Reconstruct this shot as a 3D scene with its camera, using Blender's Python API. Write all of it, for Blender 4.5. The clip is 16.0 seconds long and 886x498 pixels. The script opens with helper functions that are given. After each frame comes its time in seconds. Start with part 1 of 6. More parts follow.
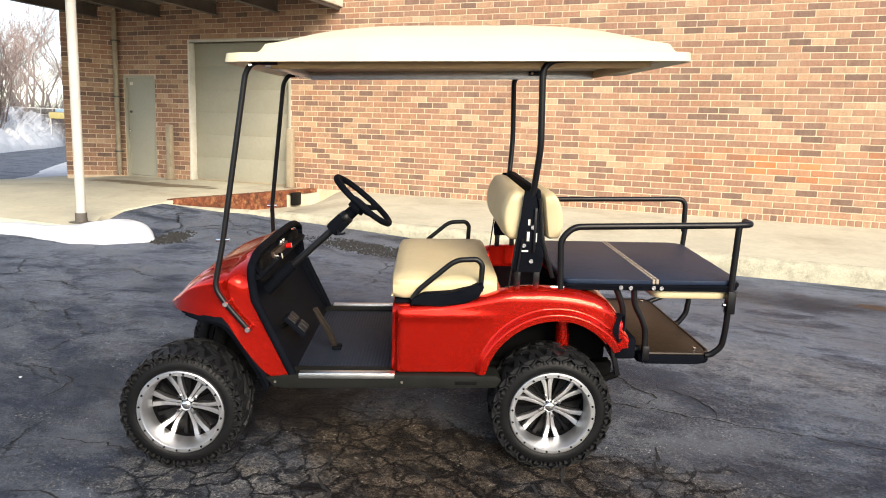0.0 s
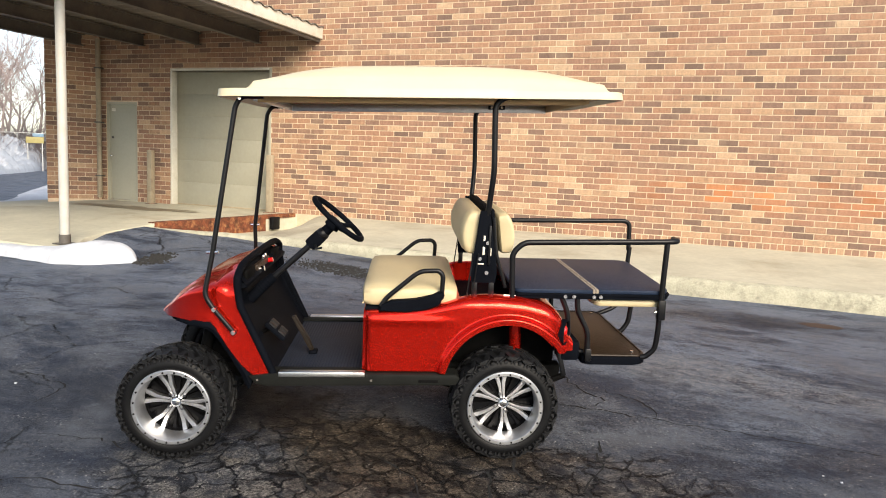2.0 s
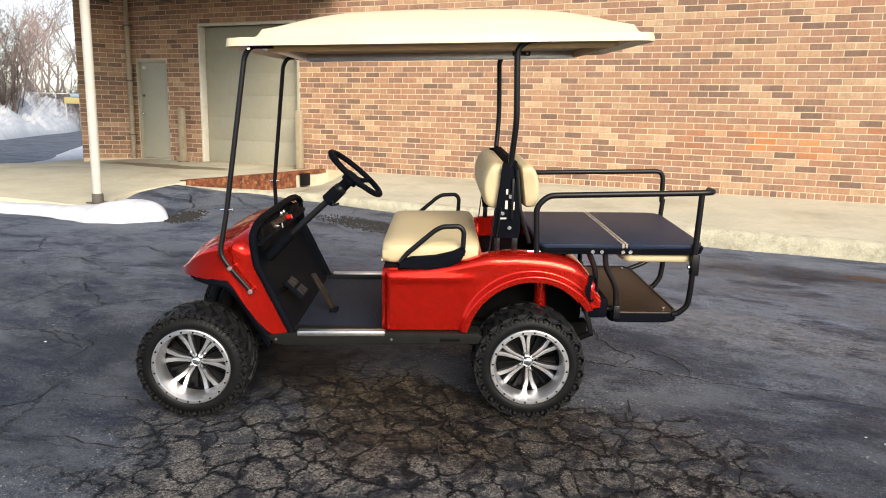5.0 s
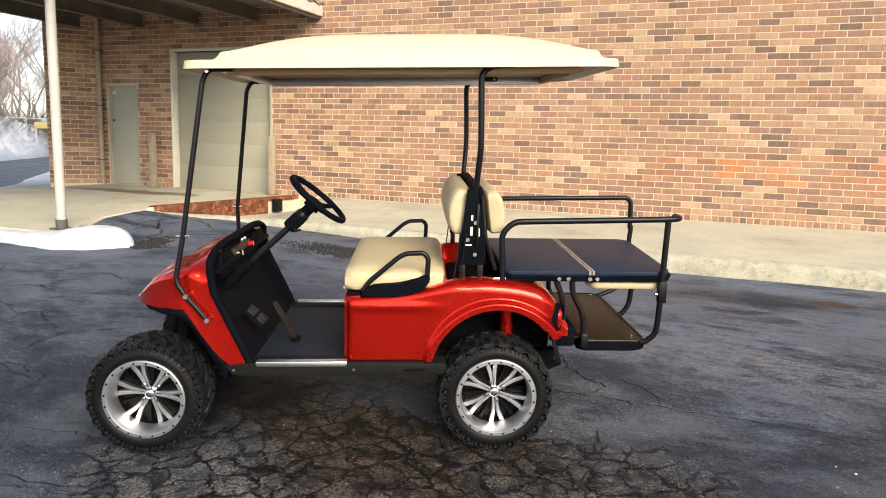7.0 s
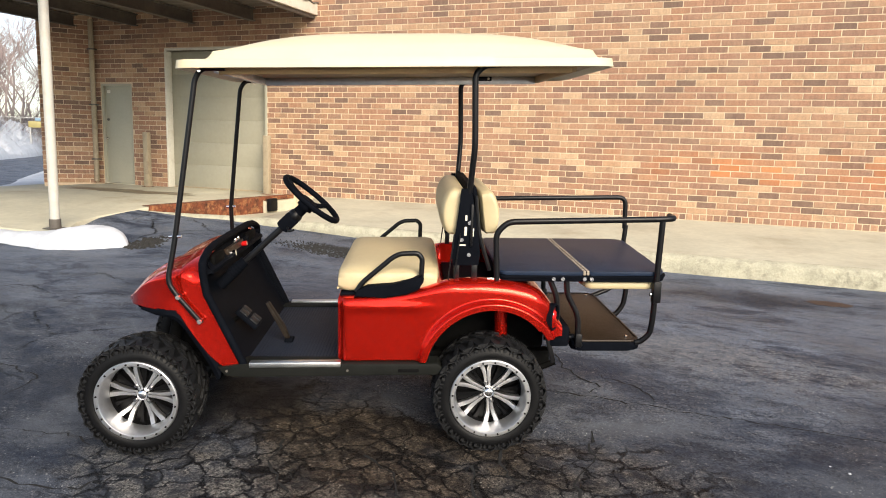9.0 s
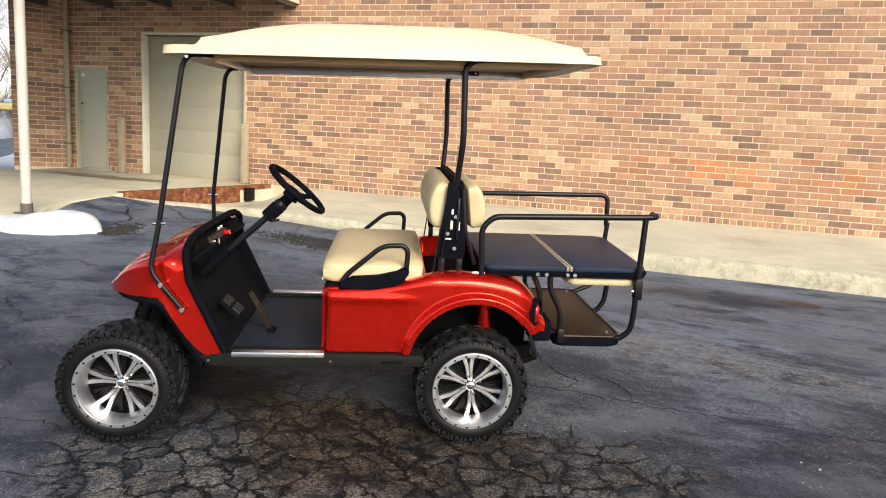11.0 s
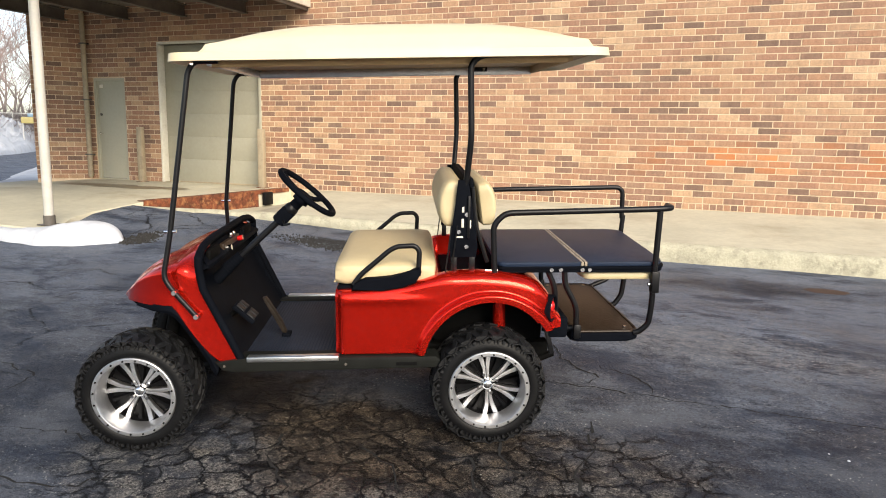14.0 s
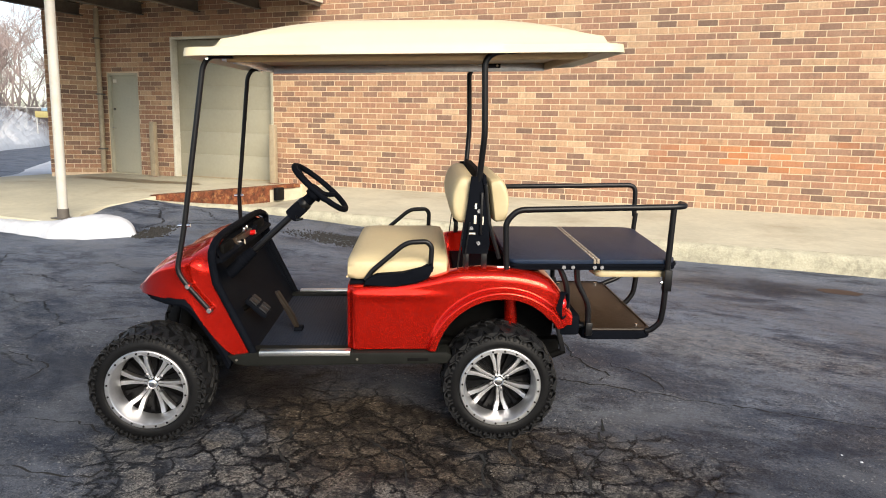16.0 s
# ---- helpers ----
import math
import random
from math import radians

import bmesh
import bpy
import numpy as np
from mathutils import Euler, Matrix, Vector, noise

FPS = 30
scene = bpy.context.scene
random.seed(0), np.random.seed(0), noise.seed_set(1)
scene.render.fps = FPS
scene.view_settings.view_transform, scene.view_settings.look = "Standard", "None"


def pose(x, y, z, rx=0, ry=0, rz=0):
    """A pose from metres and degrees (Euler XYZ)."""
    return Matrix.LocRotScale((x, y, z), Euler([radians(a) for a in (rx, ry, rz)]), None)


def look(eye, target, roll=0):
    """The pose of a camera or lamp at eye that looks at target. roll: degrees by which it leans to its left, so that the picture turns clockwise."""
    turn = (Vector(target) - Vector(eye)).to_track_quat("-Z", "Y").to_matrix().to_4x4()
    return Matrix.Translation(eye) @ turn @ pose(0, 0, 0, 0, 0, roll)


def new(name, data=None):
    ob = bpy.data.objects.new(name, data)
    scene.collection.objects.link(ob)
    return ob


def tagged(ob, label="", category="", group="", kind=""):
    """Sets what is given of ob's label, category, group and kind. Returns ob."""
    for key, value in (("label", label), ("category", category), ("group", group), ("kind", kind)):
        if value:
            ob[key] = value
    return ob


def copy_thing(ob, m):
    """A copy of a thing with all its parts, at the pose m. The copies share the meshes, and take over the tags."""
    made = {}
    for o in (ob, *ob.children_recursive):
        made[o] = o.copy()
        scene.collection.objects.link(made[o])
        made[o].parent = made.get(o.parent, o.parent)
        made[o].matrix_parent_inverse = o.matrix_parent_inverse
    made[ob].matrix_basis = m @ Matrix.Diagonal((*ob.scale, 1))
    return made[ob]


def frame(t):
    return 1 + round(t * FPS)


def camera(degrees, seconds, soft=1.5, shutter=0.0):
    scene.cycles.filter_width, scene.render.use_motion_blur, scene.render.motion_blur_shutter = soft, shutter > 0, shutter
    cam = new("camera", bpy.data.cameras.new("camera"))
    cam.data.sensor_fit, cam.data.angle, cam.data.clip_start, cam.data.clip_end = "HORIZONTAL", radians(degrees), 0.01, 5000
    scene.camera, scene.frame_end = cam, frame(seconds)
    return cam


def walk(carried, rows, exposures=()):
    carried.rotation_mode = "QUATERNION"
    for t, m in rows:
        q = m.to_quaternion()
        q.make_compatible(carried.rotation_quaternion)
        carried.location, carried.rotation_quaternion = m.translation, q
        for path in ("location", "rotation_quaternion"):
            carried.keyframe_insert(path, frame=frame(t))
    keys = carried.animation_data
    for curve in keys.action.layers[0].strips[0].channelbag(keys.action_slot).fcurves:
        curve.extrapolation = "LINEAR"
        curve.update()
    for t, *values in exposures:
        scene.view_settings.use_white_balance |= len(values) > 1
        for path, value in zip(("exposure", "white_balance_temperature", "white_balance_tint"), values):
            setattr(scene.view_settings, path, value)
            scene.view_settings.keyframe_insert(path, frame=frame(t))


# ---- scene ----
cam = camera(65.2, 16.0, soft=1.0)
PATH = [
    (0, (1.498, -3.663, 1.51), (0.756, -1.834, 1.187), 2.0),
    (0.5, (1.63, -3.81, 1.509), (0.935, -1.958, 1.213), 2.0),
    (1, (1.636, -3.942, 1.503), (1.021, -2.055, 1.252), 1.8),
    (1.5, (1.662, -4.008, 1.506), (1.007, -2.132, 1.278), 2.5),
    (2, (1.717, -4.024, 1.504), (1.026, -2.162, 1.262), 2.5),
    (2.5, (1.78, -3.995, 1.502), (1.117, -2.13, 1.215), 0.4),
    (3, (1.782, -3.999, 1.498), (1.09, -2.143, 1.224), 0.9),
    (3.5, (1.789, -3.967, 1.493), (1.063, -2.132, 1.168), 0.7),
    (3.7, (1.778, -3.952, 1.483), (1.022, -2.134, 1.128), 1.1),
    (5.8, (1.732, -3.802, 1.498), (0.956, -1.997, 1.122), 1.4),
    (6, (1.749, -3.787, 1.499), (0.946, -1.981, 1.192), 0.2),
    (6.5, (1.76, -3.79, 1.484), (1.026, -1.955, 1.18), 2.1),
    (7, (1.762, -3.78, 1.484), (1.044, -1.937, 1.185), 1.7),
    (7.5, (1.767, -3.762, 1.484), (1.007, -1.935, 1.192), 0.7),
    (8, (1.766, -3.765, 1.486), (1.086, -1.909, 1.18), 1.6),
    (8.5, (1.766, -3.768, 1.483), (1.087, -1.913, 1.169), 1.8),
    (9, (1.766, -3.765, 1.487), (1.059, -1.918, 1.186), 1.7),
    (9.2, (1.763, -3.761, 1.486), (1.064, -1.914, 1.173), 1.9),
    (11.3, (1.712, -3.797, 1.483), (1.076, -1.928, 1.168), 3.3),
    (11.5, (1.706, -3.794, 1.485), (1.062, -1.928, 1.163), 3.1),
    (12, (1.721, -3.778, 1.484), (1.035, -1.928, 1.154), 2.0),
    (12.5, (1.742, -3.758, 1.482), (1.053, -1.909, 1.156), 1.1),
    (13, (1.747, -3.748, 1.481), (1.056, -1.9, 1.155), 1.1),
    (13.5, (1.755, -3.748, 1.483), (1.067, -1.896, 1.167), 1.0),
    (14, (1.756, -3.751, 1.486), (1.061, -1.904, 1.162), 1.1),
    (14.5, (1.759, -3.763, 1.478), (1.061, -1.915, 1.168), 1.5),
    (15, (1.758, -3.755, 1.482), (1.048, -1.919, 1.127), 1.6),
    (15.5, (1.746, -3.757, 1.482), (1.038, -1.922, 1.118), 1.4),
    (16, (1.745, -3.758, 1.482), (1.025, -1.922, 1.149), 1.5),
]
walk(cam, [(t, look(eye, target, roll)) for t, eye, target, roll in PATH], [(0.0, 0.85), (0.6, 0.67), (1.3, 0.64), (16, 0.63)])

# ---- light ----
world = bpy.data.worlds.new("sky")
scene.world = world
world.use_nodes = True
wn = world.node_tree.nodes
wl = world.node_tree.links
sky = wn.new("ShaderNodeTexSky")
sky.sky_type = "NISHITA"
sky.sun_disc = False
sky.sun_elevation = radians(30)
sky.sun_rotation = radians(138)
sky.air_density, sky.dust_density, sky.ozone_density = 1.0, 0.7, 1.6
hsv = wn.new("ShaderNodeHueSaturation")
hsv.inputs["Saturation"].default_value = 0.70
wl.new(sky.outputs["Color"], hsv.inputs["Color"])
wl.new(hsv.outputs["Color"], wn["Background"].inputs["Color"])
wn["Background"].inputs["Strength"].default_value = 0.145
sun_data = bpy.data.lights.new("sun", "SUN")
sun_data.energy, sun_data.angle, sun_data.color = 3.95, radians(36), (1.0, 0.87, 0.695)
sun = new("sun", sun_data)
sun.matrix_world = look((8.5, -8.5, 7.0), (0, 0, 0))

# ---- materials ----


def material(name, color=(0.5, 0.5, 0.5), rough=0.6, metal=0.0, var=0.0, scale=8.0, bump=0.0, bump_scale=60.0, coat=0.0, dirt=None, dirt_amount=0.0, dirt_scale=2.0, spec=0.5):
    """Principled material with noise variation at two scales, dirt patches and fine relief."""
    m = bpy.data.materials.new(name)
    m.use_nodes = True
    n, l = m.node_tree.nodes, m.node_tree.links
    p = n["Principled BSDF"]
    p.inputs["Roughness"].default_value = rough
    p.inputs["Metallic"].default_value = metal
    p.inputs["Coat Weight"].default_value = coat
    p.inputs["Coat Roughness"].default_value = 0.05
    p.inputs["Specular IOR Level"].default_value = spec
    g = n.new("ShaderNodeNewGeometry")
    col = n.new("ShaderNodeRGB")
    col.outputs[0].default_value = (*color, 1)
    out = col.outputs[0]
    if var:
        for s, a in ((scale, var), (scale * 9, var * 0.6)):
            t = n.new("ShaderNodeTexNoise")
            t.inputs["Scale"].default_value, t.inputs["Detail"].default_value = s, 6
            l.new(g.outputs["Position"], t.inputs["Vector"])
            r = n.new("ShaderNodeMapRange")
            r.inputs["From Min"].default_value, r.inputs["From Max"].default_value = 0.3, 0.7
            r.inputs["To Min"].default_value, r.inputs["To Max"].default_value = 1 - a, 1 + a
            l.new(t.outputs["Fac"], r.inputs["Value"])
            mx = n.new("ShaderNodeVectorMath")
            mx.operation = "SCALE"
            l.new(out, mx.inputs[0])
            l.new(r.outputs[0], mx.inputs["Scale"])
            out = mx.outputs[0]
    if dirt:
        t = n.new("ShaderNodeTexNoise")
        t.inputs["Scale"].default_value, t.inputs["Detail"].default_value, t.inputs["Roughness"].default_value = dirt_scale, 8, 0.65
        l.new(g.outputs["Position"], t.inputs["Vector"])
        r = n.new("ShaderNodeMapRange")
        r.inputs["From Min"].default_value, r.inputs["From Max"].default_value = 0.5, 0.72
        r.inputs["To Max"].default_value = dirt_amount
        l.new(t.outputs["Fac"], r.inputs["Value"])
        mx = n.new("ShaderNodeMix")
        mx.data_type = "RGBA"
        l.new(r.outputs[0], mx.inputs["Factor"])
        l.new(out, mx.inputs["A"])
        mx.inputs["B"].default_value = (*dirt, 1)
        out = mx.outputs["Result"]
    l.new(out, p.inputs["Base Color"])
    if bump:
        t = n.new("ShaderNodeTexNoise")
        t.inputs["Scale"].default_value, t.inputs["Detail"].default_value = bump_scale, 5
        l.new(g.outputs["Position"], t.inputs["Vector"])
        b = n.new("ShaderNodeBump")
        b.inputs["Strength"].default_value, b.inputs["Distance"].default_value = bump, 0.01
        l.new(t.outputs["Fac"], b.inputs["Height"])
        l.new(b.outputs[0], p.inputs["Normal"])
    return m


def ramp(n, l, value, stops):
    r = n.new("ShaderNodeValToRGB")
    e = r.color_ramp.elements
    while len(e) < len(stops):
        e.new(0.5)
    for k, (pos, c) in zip(e, stops):
        k.position, k.color = pos, (*c, 1)
    l.new(value, r.inputs[0])
    return r.outputs[0]


def mix(n, l, fac, a, b, mode="MIX"):
    m = n.new("ShaderNodeMix")
    m.data_type, m.blend_type = "RGBA", mode
    for sock, v in ((m.inputs["Factor"], fac), (m.inputs["A"], a), (m.inputs["B"], b)):
        if isinstance(v, (int, float)):
            sock.default_value = v
        elif isinstance(v, tuple):
            sock.default_value = (*v, 1)
        else:
            l.new(v, sock)
    return m.outputs["Result"]


def span(n, l, v, a, b, c=0.0, d=1.0, smooth=False):
    r = n.new("ShaderNodeMapRange")
    if smooth:
        r.interpolation_type = "SMOOTHSTEP"
    for k, x in zip(("From Min", "From Max", "To Min", "To Max"), (a, b, c, d)):
        r.inputs[k].default_value = x
    l.new(v, r.inputs["Value"])
    return r.outputs[0]


def arith(n, l, op, a, b=None):
    m = n.new("ShaderNodeMath")
    m.operation = op
    for sock, v in zip(m.inputs, (a, b)):
        if v is None:
            continue
        if isinstance(v, (int, float)):
            sock.default_value = v
        else:
            l.new(v, sock)
    return m.outputs[0]


def noise_tex(n, l, vec, scale, detail=6, rough=0.6, dist=0.0):
    t = n.new("ShaderNodeTexNoise")
    t.inputs["Scale"].default_value, t.inputs["Detail"].default_value, t.inputs["Roughness"].default_value = scale, detail, rough
    t.inputs["Distortion"].default_value = dist
    l.new(vec, t.inputs["Vector"])
    return t


def brick_material(name, single):
    """Mottled fired clay: a colour for each brick, rust-orange runs in one band of the wall, grain and pits."""
    m = bpy.data.materials.new(name)
    m.use_nodes = True
    n, l = m.node_tree.nodes, m.node_tree.links
    p = n["Principled BSDF"]
    g = n.new("ShaderNodeNewGeometry")
    rnd = n.new("ShaderNodeObjectInfo").outputs["Random"] if single else g.outputs["Random Per Island"]
    base = ramp(n, l, rnd, [(0.0, (0.160, 0.102, 0.074)), (0.08, (0.20, 0.122, 0.088)), (0.22, (0.255, 0.148, 0.100)), (0.45, (0.315, 0.172, 0.112)), (0.6, (0.345, 0.188, 0.112)), (0.75, (0.375, 0.220, 0.135)), (0.93, (0.43, 0.275, 0.165)), (1.0, (0.51, 0.35, 0.22))])
    pos = g.outputs["Position"]
    s = n.new("ShaderNodeSeparateXYZ")
    l.new(pos, s.inputs[0])
    fine = noise_tex(n, l, pos, 38, 8, 0.7)
    streak = n.new("ShaderNodeMapping")
    streak.inputs["Scale"].default_value = (26, 8, 5)
    l.new(pos, streak.inputs["Vector"])
    runs = noise_tex(n, l, streak.outputs[0], 1.0, 4)
    # grey flashing from the kiln, uneven along each brick
    flash = n.new("ShaderNodeMapping")
    flash.inputs["Scale"].default_value = (7.0, 7.0, 14.0)
    l.new(pos, flash.inputs["Vector"])
    smoke = noise_tex(n, l, flash.outputs[0], 1.0, 5, 0.7)
    keep = arith(n, l, "FRACT", arith(n, l, "MULTIPLY", rnd, 13.7))
    base = mix(n, l, arith(n, l, "MULTIPLY", span(n, l, smoke.outputs["Fac"], 0.46, 0.70), span(n, l, keep, 0.45, 1.0, 0.0, 0.6)), base, (0.155, 0.115, 0.085))
    v = n.new("ShaderNodeVectorMath")
    v.operation = "SCALE"
    l.new(base, v.inputs[0])
    l.new(arith(n, l, "MULTIPLY", span(n, l, fine.outputs["Fac"], 0.3, 0.7, 0.82, 1.18), span(n, l, runs.outputs["Fac"], 0.3, 0.7, 0.85, 1.12)), v.inputs["Scale"])
    # rust-orange staining along a band low on the wall
    zone = noise_tex(n, l, pos, 0.9, 3)
    band = arith(n, l, "SUBTRACT", 1.0, arith(n, l, "ABSOLUTE", arith(n, l, "MULTIPLY", arith(n, l, "SUBTRACT", s.outputs["Z"], 1.22), 2.3)))
    along = span(n, l, s.outputs["X"], -0.6, 2.6)
    flip = arith(n, l, "FRACT", arith(n, l, "MULTIPLY", rnd, 7.31))
    orange = arith(n, l, "MULTIPLY", arith(n, l, "MULTIPLY", arith(n, l, "MAXIMUM", band, 0.0), along), span(n, l, flip, 0.25, 1.0))
    orange = arith(n, l, "MULTIPLY", orange, span(n, l, zone.outputs["Fac"], 0.3, 0.55, 0.1, 1.0))
    out = mix(n, l, orange, v.outputs[0], (0.60, 0.19, 0.035))
    pale = span(n, l, noise_tex(n, l, pos, 1.7, 4).outputs["Fac"], 0.52, 0.75, 0.0, 0.35)
    out = mix(n, l, pale, out, (0.42, 0.31, 0.21))
    l.new(out, p.inputs["Base Color"])
    p.inputs["Roughness"].default_value = 0.85
    b = n.new("ShaderNodeBump")
    b.inputs["Strength"].default_value, b.inputs["Distance"].default_value = 0.5, 0.004
    l.new(fine.outputs["Fac"], b.inputs["Height"])
    l.new(b.outputs[0], p.inputs["Normal"])
    return m


def asphalt_material():
    """Old asphalt: blue-black binder, damp streaks, gritty worn islands inside a net of cracks, brown dust and painted
    shade under the cart.
    """
    m = bpy.data.materials.new("old asphalt")
    m.use_nodes = True
    n, l = m.node_tree.nodes, m.node_tree.links
    p = n["Principled BSDF"]
    pos = n.new("ShaderNodeNewGeometry").outputs["Position"]
    s = n.new("ShaderNodeSeparateXYZ")
    l.new(pos, s.inputs[0])
    warp = noise_tex(n, l, pos, 2.6, 8, 0.72)
    wv = n.new("ShaderNodeVectorMath")
    wv.operation = "MULTIPLY_ADD"
    l.new(warp.outputs["Color"], wv.inputs[0])
    wv.inputs[1].default_value = (0.42, 0.42, 0.0)
    l.new(pos, wv.inputs[2])
    grain = n.new("ShaderNodeMapping")
    grain.inputs["Rotation"].default_value = (0, 0, radians(-20))
    grain.inputs["Scale"].default_value = (0.78, 1.2, 1.0)
    l.new(pos, grain.inputs["Vector"])
    grit = noise_tex(n, l, pos, 130, 3, 0.8).outputs["Fac"]
    stone = noise_tex(n, l, pos, 55, 4, 0.7).outputs["Fac"]
    med = noise_tex(n, l, pos, 8, 8, 0.72).outputs["Fac"]
    big = noise_tex(n, l, grain.outputs[0], 0.9, 8, 0.66).outputs["Fac"]
    streak = noise_tex(n, l, grain.outputs[0], 3.4, 9, 0.78).outputs["Fac"]
    base = ramp(n, l, big, [(0.34, (0.014, 0.018, 0.030)), (0.48, (0.033, 0.040, 0.060)), (0.62, (0.066, 0.077, 0.104))])
    smear = noise_tex(n, l, grain.outputs[0], 11, 6, 0.75).outputs["Fac"]
    # paler, bluer binder towards greater y
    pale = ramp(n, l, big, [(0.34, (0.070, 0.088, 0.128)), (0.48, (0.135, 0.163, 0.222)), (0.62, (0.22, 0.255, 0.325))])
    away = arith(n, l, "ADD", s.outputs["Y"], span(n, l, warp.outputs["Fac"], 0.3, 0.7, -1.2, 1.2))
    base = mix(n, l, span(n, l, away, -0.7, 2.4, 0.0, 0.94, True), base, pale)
    out = mix(n, l, span(n, l, streak, 0.45, 0.72, 0, 0.75), base, (0.082, 0.091, 0.108))
    out = mix(n, l, span(n, l, streak, 0.28, 0.46, 0.65, 0), out, (0.011, 0.014, 0.021))
    out = mix(n, l, span(n, l, smear, 0.52, 0.66, 0, 0.55), out, (0.135, 0.158, 0.205))
    out = mix(n, l, span(n, l, smear, 0.36, 0.47, 0.6, 0), out, (0.010, 0.013, 0.020))
    out = mix(n, l, arith(n, l, "MULTIPLY", span(n, l, stone, 0.52, 0.64), span(n, l, med, 0.42, 0.6, 0.05, 0.8)), out, (0.19, 0.195, 0.20))
    out = mix(n, l, span(n, l, stone, 0.36, 0.47, 0.7, 0), out, (0.010, 0.011, 0.014))
    out = mix(n, l, span(n, l, grit, 0.54, 0.64, 0.0, 0.5), out, (0.20, 0.205, 0.215))
    out = mix(n, l, span(n, l, grit, 0.38, 0.48, 0.75, 0.0), out, (0.006, 0.007, 0.009))
    # worn grey drifts, navy sealer and pale grit that run with the fall of the yard
    lay = n.new("ShaderNodeMapping")
    lay.inputs["Rotation"].default_value = (0, 0, radians(6))
    lay.inputs["Scale"].default_value = (0.68, 1.3, 1.0)
    l.new(pos, lay.inputs["Vector"])
    drift = noise_tex(n, l, lay.outputs[0], 1.5, 10, 0.72, 0.4).outputs["Fac"]
    out = mix(n, l, span(n, l, drift, 0.50, 0.64, 0, 0.62), out, (0.132, 0.144, 0.166))
    out = mix(n, l, span(n, l, drift, 0.39, 0.50, 0.76, 0), out, (0.017, 0.024, 0.042))
    speck = noise_tex(n, l, pos, 70, 2, 0.5).outputs["Fac"]
    some = span(n, l, noise_tex(n, l, lay.outputs[0], 3.1, 6, 0.7).outputs["Fac"], 0.45, 0.62, 0.1, 1.0)
    out = mix(n, l, arith(n, l, "MULTIPLY", span(n, l, speck, 0.655, 0.70), some), out, (0.40, 0.40, 0.385))
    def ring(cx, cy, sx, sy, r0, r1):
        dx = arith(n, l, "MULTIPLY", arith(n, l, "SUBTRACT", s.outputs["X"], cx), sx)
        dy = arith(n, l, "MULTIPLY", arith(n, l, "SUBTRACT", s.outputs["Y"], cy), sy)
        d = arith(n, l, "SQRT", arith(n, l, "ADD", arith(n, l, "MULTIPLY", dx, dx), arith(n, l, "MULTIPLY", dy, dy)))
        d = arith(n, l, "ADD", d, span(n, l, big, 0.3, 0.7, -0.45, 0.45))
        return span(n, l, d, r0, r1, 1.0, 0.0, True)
    # navy sealer behind the tail, damp by the kerb, wheel-worn sealer before the nose
    for cx, cy, sx, sy, k in ((2.55, -0.85, 0.52, 0.95, 0.62), (2.75, 3.95, 0.85, 2.4, 0.75), (-1.75, -1.45, 0.8, 0.8, 0.5)):
        pool = arith(n, l, "MULTIPLY", ring(cx, cy, sx, sy, 0.45, 1.15), span(n, l, drift, 0.36, 0.62, k, k * 0.55))
        out = mix(n, l, pool, out, (0.016, 0.020, 0.031))
    # pale grit washed out behind the tail, and the broken patch on which the cart stands
    grey = arith(n, l, "MULTIPLY", ring(1.9, 1.35, 0.6, 1.5, 0.35, 1.0), arith(n, l, "MULTIPLY", span(n, l, smear, 0.44, 0.58), span(n, l, stone, 0.42, 0.58, 0.1, 0.7)))
    out = mix(n, l, grey, out, (0.215, 0.22, 0.225))
    broken = ring(0.86, -1.72, 0.58, 0.75, 0.6, 1.3)
    # brown dust under the cart, its colours darkened to carry the cart's shadow too
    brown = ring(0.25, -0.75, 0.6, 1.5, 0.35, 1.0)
    cell = n.new("ShaderNodeTexVoronoi")
    cell.feature = "DISTANCE_TO_EDGE"
    cell.inputs["Scale"].default_value = 6.0
    l.new(wv.outputs[0], cell.inputs["Vector"])
    edge = cell.outputs["Distance"]
    island = arith(n, l, "MULTIPLY", span(n, l, edge, 0.02, 0.11, 0.0, 1.0, True), span(n, l, med, 0.40, 0.56))
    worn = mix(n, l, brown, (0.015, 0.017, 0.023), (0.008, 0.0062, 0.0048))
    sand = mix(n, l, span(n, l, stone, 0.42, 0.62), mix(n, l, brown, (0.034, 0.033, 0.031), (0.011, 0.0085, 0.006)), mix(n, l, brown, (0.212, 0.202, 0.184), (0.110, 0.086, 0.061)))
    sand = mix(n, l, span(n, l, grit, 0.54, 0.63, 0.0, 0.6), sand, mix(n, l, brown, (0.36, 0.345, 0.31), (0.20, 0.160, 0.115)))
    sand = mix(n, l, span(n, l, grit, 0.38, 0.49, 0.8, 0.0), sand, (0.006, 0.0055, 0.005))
    worn = mix(n, l, island, worn, sand)
    worn = mix(n, l, arith(n, l, "MULTIPLY", span(n, l, speck, 0.64, 0.69), arith(n, l, "MULTIPLY", some, span(n, l, med, 0.44, 0.58))), worn, (0.36, 0.33, 0.28))
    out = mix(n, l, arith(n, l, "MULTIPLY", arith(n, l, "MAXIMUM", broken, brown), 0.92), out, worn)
    # near-black pool under the cart's front: shade painted into the asphalt
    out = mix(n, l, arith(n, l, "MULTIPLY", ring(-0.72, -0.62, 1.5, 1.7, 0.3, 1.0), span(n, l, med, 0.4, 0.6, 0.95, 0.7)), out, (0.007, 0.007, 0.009))
